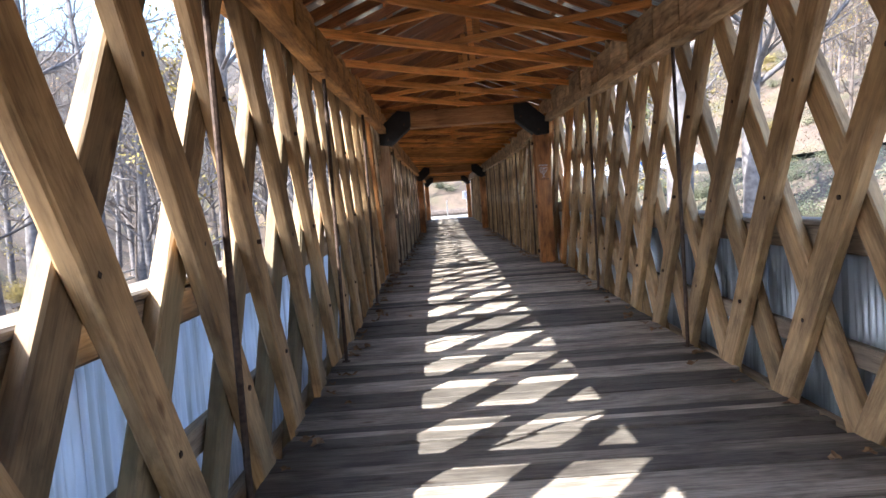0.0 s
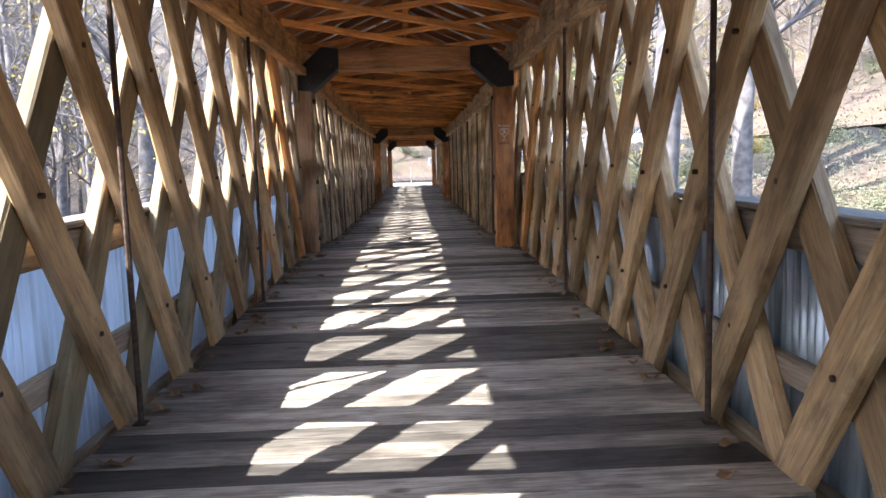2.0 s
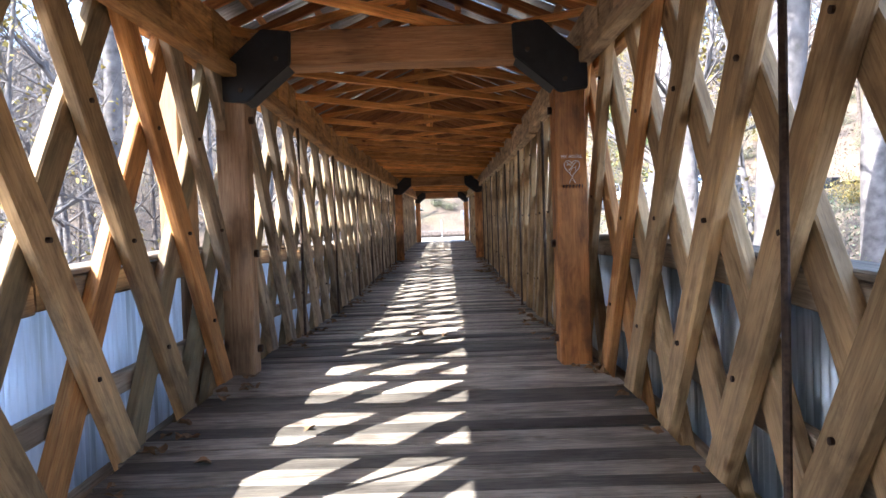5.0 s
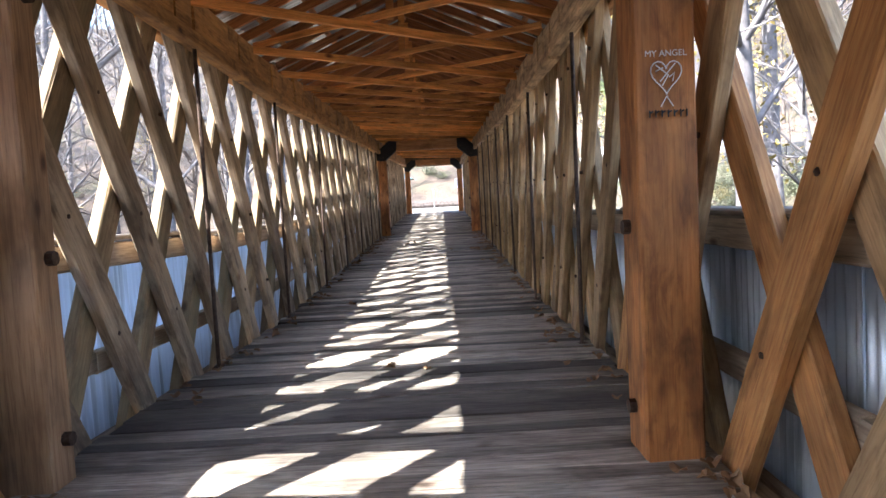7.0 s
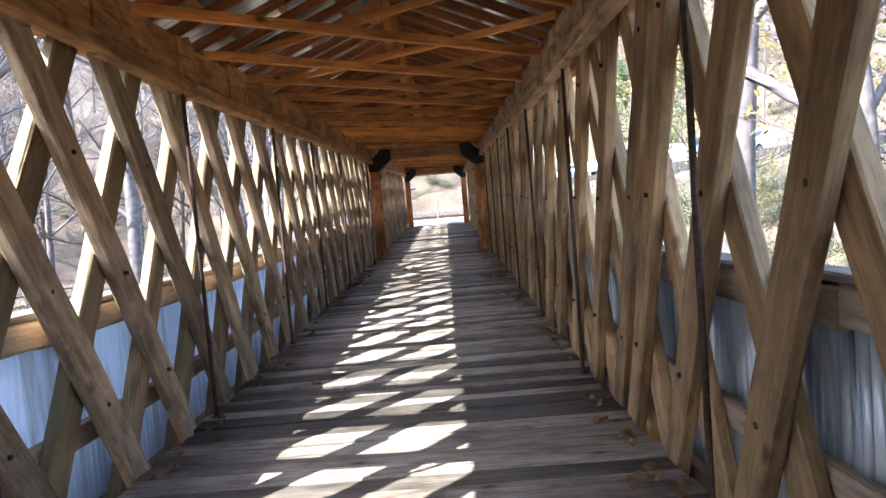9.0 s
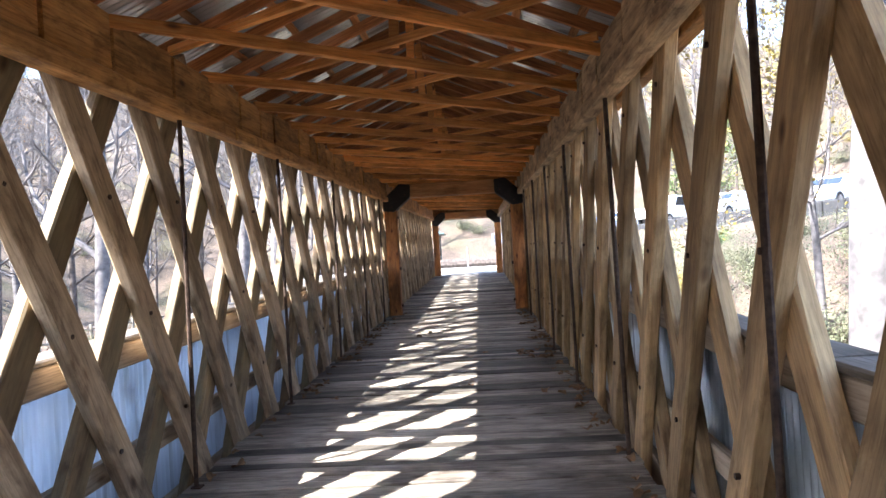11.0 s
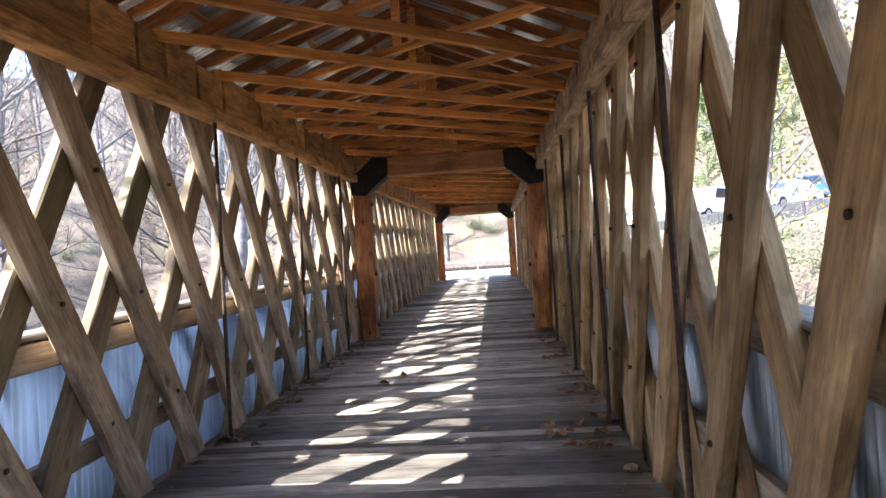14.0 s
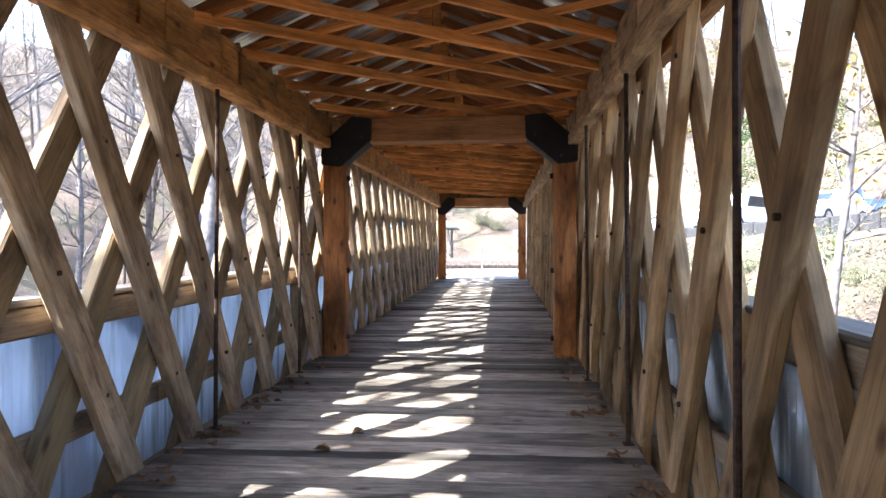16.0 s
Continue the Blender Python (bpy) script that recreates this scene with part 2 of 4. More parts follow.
def beam_bm(size, axis, cuts=8, wobble=0.006, bevel=0.012, seed=0):
    """A sawn beam: long along axis, with edges a little uneven."""
    rnd = random.Random(seed)
    a = "XYZ".index(axis)
    o1, o2 = [i for i in range(3) if i != a]
    bm = bmesh.new()
    ring_old = None
    h1, h2 = size[o1] / 2, size[o2] / 2
    e = bevel
    outline = [(h1 - e, -h2), (h1, -h2 + e), (h1, h2 - e), (h1 - e, h2), (-h1 + e, h2), (-h1, h2 - e), (-h1, -h2 + e), (-h1 + e, -h2)]
    bow1, bow2 = rnd.uniform(-1, 1) * wobble, rnd.uniform(-1, 1) * wobble
    for i in range(cuts + 1):
        s = i / cuts
        ring = []
        sag = math.sin(math.pi * s)
        for p, q in outline:
            co = [0, 0, 0]
            co[a] = (s - 0.5) * size[a]
            co[o1] = p + bow1 * sag + rnd.uniform(-1, 1) * wobble * 0.4
            co[o2] = q + bow2 * sag + rnd.uniform(-1, 1) * wobble * 0.4
            ring.append(bm.verts.new(co))
        if ring_old:
            for k in range(8):
                bm.faces.new((ring_old[k], ring_old[(k + 1) % 8], ring[(k + 1) % 8], ring[k]))
        else:
            bm.faces.new(ring[::-1])
        ring_old = ring
    bm.faces.new(ring_old)
    bmesh.ops.recalc_face_normals(bm, faces=bm.faces)
    return bm


def rod_bm(radius, length, sides=8, axis="Z", r2=None):
    bm = bmesh.new()
    bmesh.ops.create_cone(bm, cap_ends=True, segments=sides, radius1=radius, radius2=radius if r2 is None else r2, depth=length)
    if axis == "X":
        bmesh.ops.rotate(bm, verts=bm.verts, matrix=Matrix.Rotation(radians(90), 3, "Y"))
    if axis == "Y":
        bmesh.ops.rotate(bm, verts=bm.verts, matrix=Matrix.Rotation(radians(90), 3, "X"))
    return bm


# ---------- lattice walls ----------
TH = 0.085                        # thickness of a lattice plank
Z_LOW, Z_HIGH = -0.42, 3.42       # ends of the planks above the deck
PL_LEN = {k: (Z_HIGH - Z_LOW) / math.sin(math.atan(k)) for k in SLOPES}
LEAN_DEG = {k: 90 - math.degrees(math.atan(k)) for k in SLOPES}
def plank_set(mat, count, seed, wobble):
    return {k: [mesh_of("lattice_plank", beam_bm((TH, 0.225, PL_LEN[k]), "Z", 10, wobble, 0.012, seed + s), mat) for s in range(count)] for k in SLOPES}
PLANKS = plank_set(M_LATTICE, 7, 0, 0.012)
PLANKS_GREY = plank_set(M_LATTICE_GREY, 6, 20, 0.012)
PLANKS_SHADED = plank_set(M_LATTICE_SHADED, 4, 60, 0.012)
PLANKS_NEW = plank_set(M_LATTICE_NEW, 2, 40, 0.008)
bm = rod_bm(0.016, 0.045, 8, "X")
BOLT = mesh_of("bolt", bm, M_IRON)
bm = box_bm(0.03, 0.028, 0.028, 0.005)
NUT = mesh_of("bolt", bm, M_IRON)

# stretch, one crossing, step, shift of the outer planks against the inner ones, slope
PHASES = {-1: [(START - 1, 12.10, 4.83, 0.96, 0.0, 1.70), (12.10, 32.49, 25.48, 0.9386, -0.25, 1.70), (32.49, END, 33.30, PERIOD, 0.0, 1.70)],
          1: [(START - 1, 6.3, 4.63, 0.95, 0.0, 1.70), (7.3, 11.9, 11.66, 0.865, -0.16, 1.70), (12.4, 16.6, 14.70, 0.96, 0.0, 2.20),
              (17.0, 32.49, 23.65, 0.95, 0.12, 2.20), (32.49, END, 33.18, PERIOD, 0.0, 2.20)]}
FRESH = {(-1, 1): ((11.2, 12.0),), (-1, -1): ((9.4, 10.2),), (1, 1): ((11.2, 12.0), (13.2, 13.8)), (1, -1): ((11.3, 12.0),)}


def lattice(side, name):
    rnd = random.Random(11 + side)
    wall = thing(name, "open timber lattice wall of crossed weathered planks", "lattice wall", kind="structure")
    zmid = (Z_LOW + Z_HIGH) / 2
    for y0, y1, phase, step, shift, slope in PHASES[side]:
        i0, i1 = math.ceil((y0 - 0.3 - phase) / step), math.floor((y1 + 0.3 - phase) / step)
        for i in range(i0, i1 + 1):
            yb = phase + i * step
            for layer, lean in ((0, 1), (1, -1)):
                jit = rnd.uniform(-0.02, 0.02)
                yc = yb - lean * (zmid - BOLT_Z) / slope + jit + layer * shift
                x = side * (WALL + TH / 2 + layer * (TH + 0.004))
                fresh = any(lo <= yb <= hi for lo, hi in FRESH.get((side, lean), ()))
                me = rnd.choice((PLANKS_NEW if fresh else PLANKS_SHADED if side < 0 and layer == 1 else PLANKS_GREY if side < 0 and yb > 12 else PLANKS)[slope])
                p = put("lattice_plank", me, wall,
                        pose(x, yc, deck(yb) + zmid, lean * LEAN_DEG[slope] + rnd.uniform(-0.6, 0.6)),
                        "fresh orange pine plank" if fresh else "")
                if layer == 0:
                    for zc in (BOLT_Z, BOLT_Z + slope * PERIOD / 2, BOLT_Z + slope * PERIOD):
                        s = (zc - zmid) / math.sin(math.atan(slope))
                        put("bolt", rnd.choice((BOLT, NUT)), p, pose(-side * (TH / 2 - 0.004), rnd.uniform(-0.03, 0.03), s + rnd.uniform(-0.03, 0.03), rnd.uniform(0, 90)))
    return wall


wall_left = lattice(-1, "wall_left")
wall_right = lattice(1, "wall_right")


def run_of_beams(parent, name, x, zc, sx, sz, mat, lengths, seed, y0=START, y1=END, label="", gap=0.004):
    """A line of timbers butted end to end along the deck."""
    rnd = random.Random(seed)
    y = y0
    while y < y1 - 0.3:
        ln = min(rnd.uniform(*lengths), y1 - y)
        yc = y + ln / 2
        part(name, beam_bm((sx, ln - gap, sz), "Y", max(4, int(ln * 2)), 0.006, 0.012, rnd.randint(0, 9999)), mat, parent, label,
             pose(x + rnd.uniform(-0.006, 0.006), yc, (deck(y) + deck(y + ln)) / 2 * 0.5 + deck(yc) * 0.5 + zc + rnd.uniform(-0.006, 0.006),
                  math.degrees(math.atan2(deck(y + ln) - deck(y), ln))))
        y += ln


CH_Z, CH_H = 3.16, 0.36            # top chord: middle and height above the deck
for side, wall in ((-1, wall_left), (1, wall_right)):
    chord = M_CHORD_LIT if side > 0 else M_CHORD
    run_of_beams(wall, "chord_ledge", side * (WALL - 0.075), CH_Z - CH_H / 2 - 0.025, 0.14, 0.13, chord, (3.4, 5.0), 25 + side)
    rc = random.Random(71 + side)
    y = START
    while y < END - 0.4:
        ln = min(rc.uniform(0.35, 1.1), END - y)
        h = rc.uniform(0.33, 0.43)
        part("top_chord", beam_bm((0.05, ln - rc.uniform(0.012, 0.07), h), "Y", 4, 0.008, 0.01, rc.randint(0, 9999)), chord, wall, "",
             pose(side * (WALL - 0.034 + rc.uniform(-0.012, 0.004)), y + ln / 2, deck(y + ln / 2) + 3.022 + h / 2, slope_deg(y + ln / 2)))
        y += ln
    run_of_beams(wall, "outer_chord", side * (WALL + 2 * TH + 0.075), CH_Z + 0.06, 0.13, CH_H + 0.04, M_CHORD, (3.2, 4.6), 15 + side)
    run_of_beams(wall, "rail", side * (WALL + 2 * TH + 0.055), 1.13, 0.09, 0.17, M_RAIL_PALE, (2.8, 4.2), 35 + side)
    run_of_beams(wall, "rail_cap", side * (WALL + 2 * TH + 0.115), 1.245, 0.24, 0.04, M_RAIL, (2.8, 4.2), 45 + side)
    run_of_beams(wall, "lower_rail", side * (WALL + 2 * TH + 0.05), 0.40, 0.08, 0.15, M_RAIL_PALE, (2.8, 4.2), 55 + side)
    run_of_beams(wall, "bottom_chord", side * (WALL + 2 * TH + 0.05), -0.24, 0.09, 0.28, M_RAIL_PALE, (3.2, 4.6), 65 + side)


def corrugated_bm(width, length, period, depth, axis_len="Z", lift=0.0):
    """A corrugated sheet with waves across its width (local Y) and thickness."""
    bm = bmesh.new()
    n = max(2, int(round(width / period * 6)))
    rows = []
    for i in range(n + 1):
        y = (i / n - 0.5) * width
        x = depth / 2 * math.sin(2 * math.pi * y / period)
        rows.append([bm.verts.new((x + t, y, z)) for t in (0, 0.003) for z in (-length / 2, length / 2)])
    for a, b in zip(rows, rows[1:]):
        bm.faces.new((a[0], b[0], b[1], a[1]))
        bm.faces.new((a[2], a[3], b[3], b[2]))
        bm.faces.new((a[1], b[1], b[3], a[3]))
        bm.faces.new((a[0], a[2], b[2], b[0]))
    bmesh.ops.recalc_face_normals(bm, faces=bm.faces)
    return bm


SHEETS = {k: mesh_of("siding_sheet", corrugated_bm(0.78, 1.62, 0.0709, 0.024), mat, True) for k, mat in ((-1, M_SIDING), (1, M_SIDING_GREY))}
for side, wall in ((-1, wall_left), (1, wall_right)):
    y, i = START + 0.39, 0
    while y < END:
        put("siding_sheet", SHEETS[side], wall, pose(side * (WALL + 2 * TH + 0.135 + 0.006 * (i % 2)), y, deck(y) + 0.41, 0, 0, 0))
        y += 0.76
        i += 1

# ---------- towers ----------
def tower(y, mats, label_post):
    z = deck(y)
    t = thing("tower_frame", "heavy timber portal frame with black knee braces", "portal frame", "portal frames", m=pose(-0.05 if y == TOWERS[1] else 0, y, z + (0.09 if 0 < y < 40 else 0.05)))
    for side, mat, lab in zip((-1, 1), mats, label_post):
        slim = side < 0 and y == TOWERS[1]
        px, deep = (1.68, 0.20) if slim else (1.60, 0.30)
        post = part("post", beam_bm((0.30, deep, 3.08), "Z", 8, 0.006, 0.012, int(y * 7 + side)), mat, t, lab, pose(side * px, deep / 2, 1.44))
        for zz in (0.2, 1.14, 2.45):
            part("bolt", rod_bm(0.038, 0.06, 8, "X"), M_IRON, post, "", pose(-side * 0.16, 0.02, zz - 1.49))
        # knee brace, a prism in the cross plane
        prof_ = [(1.77, 2.57), (1.50, 2.54), (1.07, 2.90), (1.06, 3.21), (1.34, 3.24), (1.77, 2.86)]
        bm = bmesh.new()
        front = [bm.verts.new((side * x, -0.05, zz)) for x, zz in prof_]
        back = [bm.verts.new((side * x, 0.26, zz)) for x, zz in prof_]
        bm.faces.new(front), bm.faces.new(back[::-1])
        for k in range(6):
            bm.faces.new((front[k], back[k], back[(k + 1) % 6], front[(k + 1) % 6]))
        bmesh.ops.recalc_face_normals(bm, faces=bm.faces)
        bmesh.ops.bevel(bm, geom=list(bm.edges), offset=0.012, segments=2, affect="EDGES")
        kb = part("knee_brace", bm, M_BLACK, t, "black painted knee brace")
        for x, zz in ((1.55, 2.66), (1.2, 2.95)):
            part("bolt", rod_bm(0.022, 0.03, 8, "Y"), M_IRON, kb, "", pose(side * x, -0.06, zz))
        if not slim:
            part("side_board", beam_bm((0.06, 0.24, 3.0), "Z", 6, 0.006, 0.008, int(y * 5 + side)), M_LATTICE_NEW, t, "pale upright board", pose(side * 1.742, 0.46, 1.48))
        # Added post outside the left wall, only to keep sun off the tower post.
        if side < 0:
            part("outer_post", beam_bm((0.20, 0.42, 3.5), "Z", 6, 0.006, 0.012, int(y * 9 + side)), M_POST_OLD, t, "", pose(side * 2.10, -0.26, 1.45))
    part("cross_beam", beam_bm((2.9, 0.30, 0.34), "X", 10, 0.008, 0.014, int(y * 3)), M_BEAM, t, "", pose(0, 0.15, 3.05))
    return t


tower(TOWERS[0], (M_POST_OLD, M_POST), ("", ""))
tower_scratched = tower(TOWERS[1], (M_POST_OLD, M_POST), ("brown weathered post", "red-stained post with scratched heart"))
tower(TOWERS[2], (M_POST, M_POST), ("", ""))
tower(TOWERS[3], (M_POST, M_POST), ("", ""))

# ---------- roof ----------
EAVE_X, EAVE_Z, RIDGE_Z = 2.30, 3.46, 4.45
roof = thing("roof", "open gable roof of crossed timber braces under corrugated tin", "roof", kind="structure")
PITCH = math.atan2(RIDGE_Z - EAVE_Z, EAVE_X)
R_LEN = math.hypot(RIDGE_Z - EAVE_Z, EAVE_X)
SKEW = 38.0                        # the horizontal braces cross the deck askew
X_LEN = 3.52 / math.cos(radians(SKEW))
Y_LEN = 3.52 / math.cos(radians(31))
TIES = [mesh_of("brace", beam_bm((X_LEN, 0.055, 0.092), "X", 10, 0.014, 0.008, 100 + s), M_ROOF_X) for s in range(5)]
TIES2 = [mesh_of("brace", beam_bm((Y_LEN, 0.04, 0.075), "X", 10, 0.014, 0.008, 110 + s), M_ROOF_X) for s in range(5)]
RAFT = [mesh_of("rafter", beam_bm((R_LEN, 0.045, 0.11), "X", 6, 0.010, 0.008, 120 + s), M_RAFTER) for s in range(5)]
KING = mesh_of("king_post", beam_bm((0.085, 0.045, 0.86), "Z", 4, 0.005, 0.006, 140), M_ROOF_X)
rnd = random.Random(3)
BRACES = [12.0 - 1.76 * k for k in range(12)] + [13.57, 14.86, 16.35, 18.28, 19.9, 21.26, 22.78, 24.14, 25.43, 26.7, 27.85, 28.84, 29.83, 30.91] + [32.1 + 1.3 * k for k in range(14)]
for yb in sorted(BRACES):
    zd = deck(yb) + rnd.uniform(-0.01, 0.01)
    if START + 1 < yb < END - 1:
        put("brace", rnd.choice(TIES), roof, pose(0, yb, zd + 3.375, 0, rnd.uniform(-0.4, 0.4), SKEW + rnd.uniform(-0.8, 0.8)))
        put("brace", rnd.choice(TIES2), roof, pose(0, yb - 0.2, zd + 3.485, 0, rnd.uniform(-0.4, 0.4), -31 + rnd.uniform(-1.5, 1.5)))
        put("king_post", KING, roof, pose(rnd.uniform(-0.02, 0.02), yb - 0.07, zd + 3.90, 0, rnd.uniform(-2, 2), 0))
y = START + 0.2
while y < END - 0.1:
    for side in (-1, 1):
        put("rafter", rnd.choice(RAFT), roof, pose(side * EAVE_X / 2, y + rnd.uniform(-0.03, 0.03), deck(y) + (EAVE_Z + RIDGE_Z) / 2 - 0.085, 0, side * math.degrees(PITCH), rnd.uniform(-0.6, 0.6)))
    y += 0.56
# purlins and tin
for side in (-1, 1):
    for k in range(5):
        s = 0.05 + k * 0.235
        xx = side * EAVE_X * (1 - s) if s < 1 else side * 0.03
        run_of_beams(roof, "purlin", xx, EAVE_Z + (RIDGE_Z - EAVE_Z) * min(s, 0.985) + 0.012, 0.085, 0.035, M_ROOF_Y, (3.0, 4.4), 200 + k + 20 * side)
TIN = mesh_of("roof_sheet", corrugated_bm(0.80, R_LEN + 0.16, 0.0709, 0.02), M_ROOFTIN, True)
for side in (-1, 1):
    y, i = START + 0.3, 0
    while y < END + 0.2:
        put("roof_sheet", TIN, roof, pose(side * (EAVE_X / 2 + 0.02), y, deck(y) + (EAVE_Z + RIDGE_Z) / 2 + 0.062 + 0.005 * (i % 2), 0, side * (90 + math.degrees(PITCH)), 0))
        y += 0.77
        i += 1

# boards added as gables over both portals, to shut out the sky above the beams
for gy in (START - 0.12, END + 0.12):
    for i in range(16):
        x0 = -2.24 + i * 0.28
        top = RIDGE_Z - (RIDGE_Z - EAVE_Z) * abs(x0 + 0.14) / EAVE_X + 0.05
        h = top - 2.88
        part("gable_board", box_bm(0.2795, 0.03, h, 0.001), M_POST_OLD, roof, "", pose(x0 + 0.14, gy, deck(gy) + 2.88 + h / 2))

# ---------- deck ----------
floor = thing("floor", "worn grey plank deck laid crosswise with dry leaves", "deck", kind="structure")
rnd = random.Random(8)
WIDTHS = (0.13, 0.16, 0.20, 0.23, 0.26)
BOARDS = {w: [mesh_of("deck_board", beam_bm((3.56, w - 0.001, 0.055), "X", 8, 0.007, 0.006, int(w * 1000) + s), M_FLOOR) for s in range(3)] for w in WIDTHS}
y = START
while y < END:
    w = rnd.choice(WIDTHS)
    put("deck_board", rnd.choice(BOARDS[w]), floor,
        pose(rnd.uniform(-0.035, 0.035), y + w / 2, deck(y + w / 2) - 0.0275 + rnd.choice((0, 0, 0, 0.006, 0.012, -0.006)), slope_deg(y) + rnd.uniform(-0.5, 0.5), rnd.uniform(-0.12, 0.12), rnd.uniform(-0.03, 0.03)))
    y += w
for x in (-1.5, -0.75, 0.0, 0.75, 1.5):
    run_of_beams(floor, "stringer", x, -0.226, 0.10, 0.26, M_RAIL, (4, 5), int(300 + x * 10))
for i in range(17):
    run_of_beams(floor, "underlay_board", -1.6 + 0.2 * i, -0.079, 0.194, 0.026, M_RAIL, (5.5, 7.5), 400 + i)

# ---------- rods ----------
RODS = {-1: (-1.7, 1.61, 5.06, 8.46, 14.91, 17.75, 20.75, 23.36, 26.27, 28.84, 31.23), 1: (-2.1, 1.21, 4.72, 8.36, 15.07, 18.23, 21.06, 23.79, 26.21, 28.62, 31.01)}
for side, ys in RODS.items():
    for yy in ys:
        rod = thing("tie_rod", "dark rusty vertical iron rod between deck and chord", "tie rod", "iron rods", m=pose(side * 1.70, yy, deck(yy)))
        part("shaft", rod_bm(0.019, 3.0, 8), M_IRON, rod, "", pose(0, 0, 1.47, random.uniform(-0.4, 0.4), random.uniform(-0.4, 0.4)))
        part("washer", box_bm(0.08, 0.08, 0.012, 0.002), M_IRON, rod, "", pose(0, 0, 0.006))

# ---------- ground ----------
def sm(a, b, x):
    t = min(1.0, max(0.0, (x - a) / (b - a)))
    return t * t * (3 - 2 * t)


def kerb_x(y):
    """Line of the low retaining wall along the parking road."""
    return 14.6 - 0.26 * (min(max(y, 12), 66) - 39)


def ground_z(x, y):
    ends = max(sm(45, 53, y), sm(-6.0, -12, y)) * (1 - (sm(3.6, 7.0, x) if x > 0 else sm(5, 16, -x)))
    n = noise.noise(Vector((x * 0.12, y * 0.12, 3.1))) * 0.5 + noise.noise(Vector((x * 0.5, y * 0.5, 7.7))) * 0.12
    if x < 0:
        side = -1.9 - 1.1 * (1 - sm(2, 7, -x)) + 0.40 * max(0.0, -x - 24) * sm(24, 34, -x)
        side = min(side, 26 + (-x) * 0.02)
    else:
        k = kerb_x(y)
        side = -2.6 + 4.75 * sm(3, k - 0.5, x) + 0.45 * sm(k - 0.1, k + 0.1, x)
        side += 0.36 * max(0.0, x - k - 9) * sm(k + 9, k + 16, x)
        side = min(side, 24 + x * 0.02)
        n *= 1 - 0.9 * sm(k - 2, k - 1, x) * (1 - sm(k + 8, k + 10, x))
    side = side * (1 - ends) + (0.58 if y > 20 else -0.76) * ends
    side += 0.42 * max(0.0, y - 66) * sm(66, 76, y) * (1 - sm(30, 60, abs(x)) * 0.5)
    return side + n * (1 - 0.9 * ends)


def grid_axis(lo, hi, fine_lo, fine_hi, fine):
    a = list(np.arange(fine_lo, fine_hi + 1e-6, fine))
    step, v = fine, fine_lo
    while v > lo:
        step *= 1.35
        v -= step
        a.insert(0, v)
    step, v = fine, fine_hi
    while v < hi:
        step *= 1.35
        v += step
        a.append(v)
    return a


m, n, l, b = material("leaf_litter_ground", 0.95)
tc = n.new("ShaderNodeTexCoord")
t1, t2 = n.new("ShaderNodeTexNoise"), n.new("ShaderNodeTexNoise")
t1.inputs["Scale"].default_value, t1.inputs["Detail"].default_value = 0.25, 6
t2.inputs["Scale"].default_value, t2.inputs["Detail"].default_value = 9.0, 8
for t in (t1, t2):
    l.new(tc.outputs["Object"], t.inputs["Vector"])
c1 = ramp(n, l, t1.outputs[0], [(0.35, (0.05, 0.038, 0.028)), (0.5, (0.105, 0.077, 0.056)), (0.66, (0.072, 0.064, 0.036))])
l.new(mix(n, l, "MULTIPLY", 0.8, c1, ramp(n, l, t2.outputs[0], [(0.3, (0.35, 0.33, 0.3)), (0.6, (1.25, 1.2, 1.15))])), b.inputs["Base Color"])
bp = n.new("ShaderNodeBump")
bp.inputs["Strength"].default_value, bp.inputs["Distance"].default_value = 0.8, 0.08
l.new(t2.outputs[0], bp.inputs["Height"])
l.new(bp.outputs[0], b.inputs["Normal"])
M_GROUND = m
xs, ys = grid_axis(-1500, 1500, -60, 60, 1.5), grid_axis(-1500, 1500, -30, 110, 1.5)
verts = [(x, y, ground_z(x, y)) for y in ys for x in xs]
nx = len(xs)
faces = [(j * nx + i, j * nx + i + 1, (j + 1) * nx + i + 1, (j + 1) * nx + i) for j in range(len(ys) - 1) for i in range(nx - 1)]
me = bpy.data.meshes.new("ground")
me.from_pydata(verts, [], faces)
me.materials.append(M_GROUND)
for p in me.polygons:
    p.use_smooth = True
tagged(put("ground", me), "brown leaf-littered woodland ground sloping up to hillsides", "ground", kind="structure")

# ---------- woodland ----------
def grow(verts, faces, base, way, length, radius, sides, rnd, steps, bend, up):
    """A tapered, bending limb; returns points and directions along it."""
    pts = []
    p, d = Vector(base), Vector(way).normalized()
    last = None
    for i in range(steps + 1):
        r = radius * (1 - 0.72 * i / steps)
        u = d.cross(Vector((0.3, 0.9, 0.2))).normalized()
        w = d.cross(u)
        ring = []
        for k in range(sides):
            a = 2 * math.pi * k / sides
            ring.append(len(verts))
            verts.append(p + (u * math.cos(a) + w * math.sin(a)) * r)
        if last:
            for k in range(sides):
                faces.append((last[k], last[(k + 1) % sides], ring[(k + 1) % sides], ring[k]))
        last = ring
        pts.append((p.copy(), d.copy(), r))
        d = (d + Vector((rnd.uniform(-1, 1), rnd.uniform(-1, 1), rnd.uniform(-0.6, 1) * up)) * bend).normalized()
        p = p + d * (length / steps)
    return pts


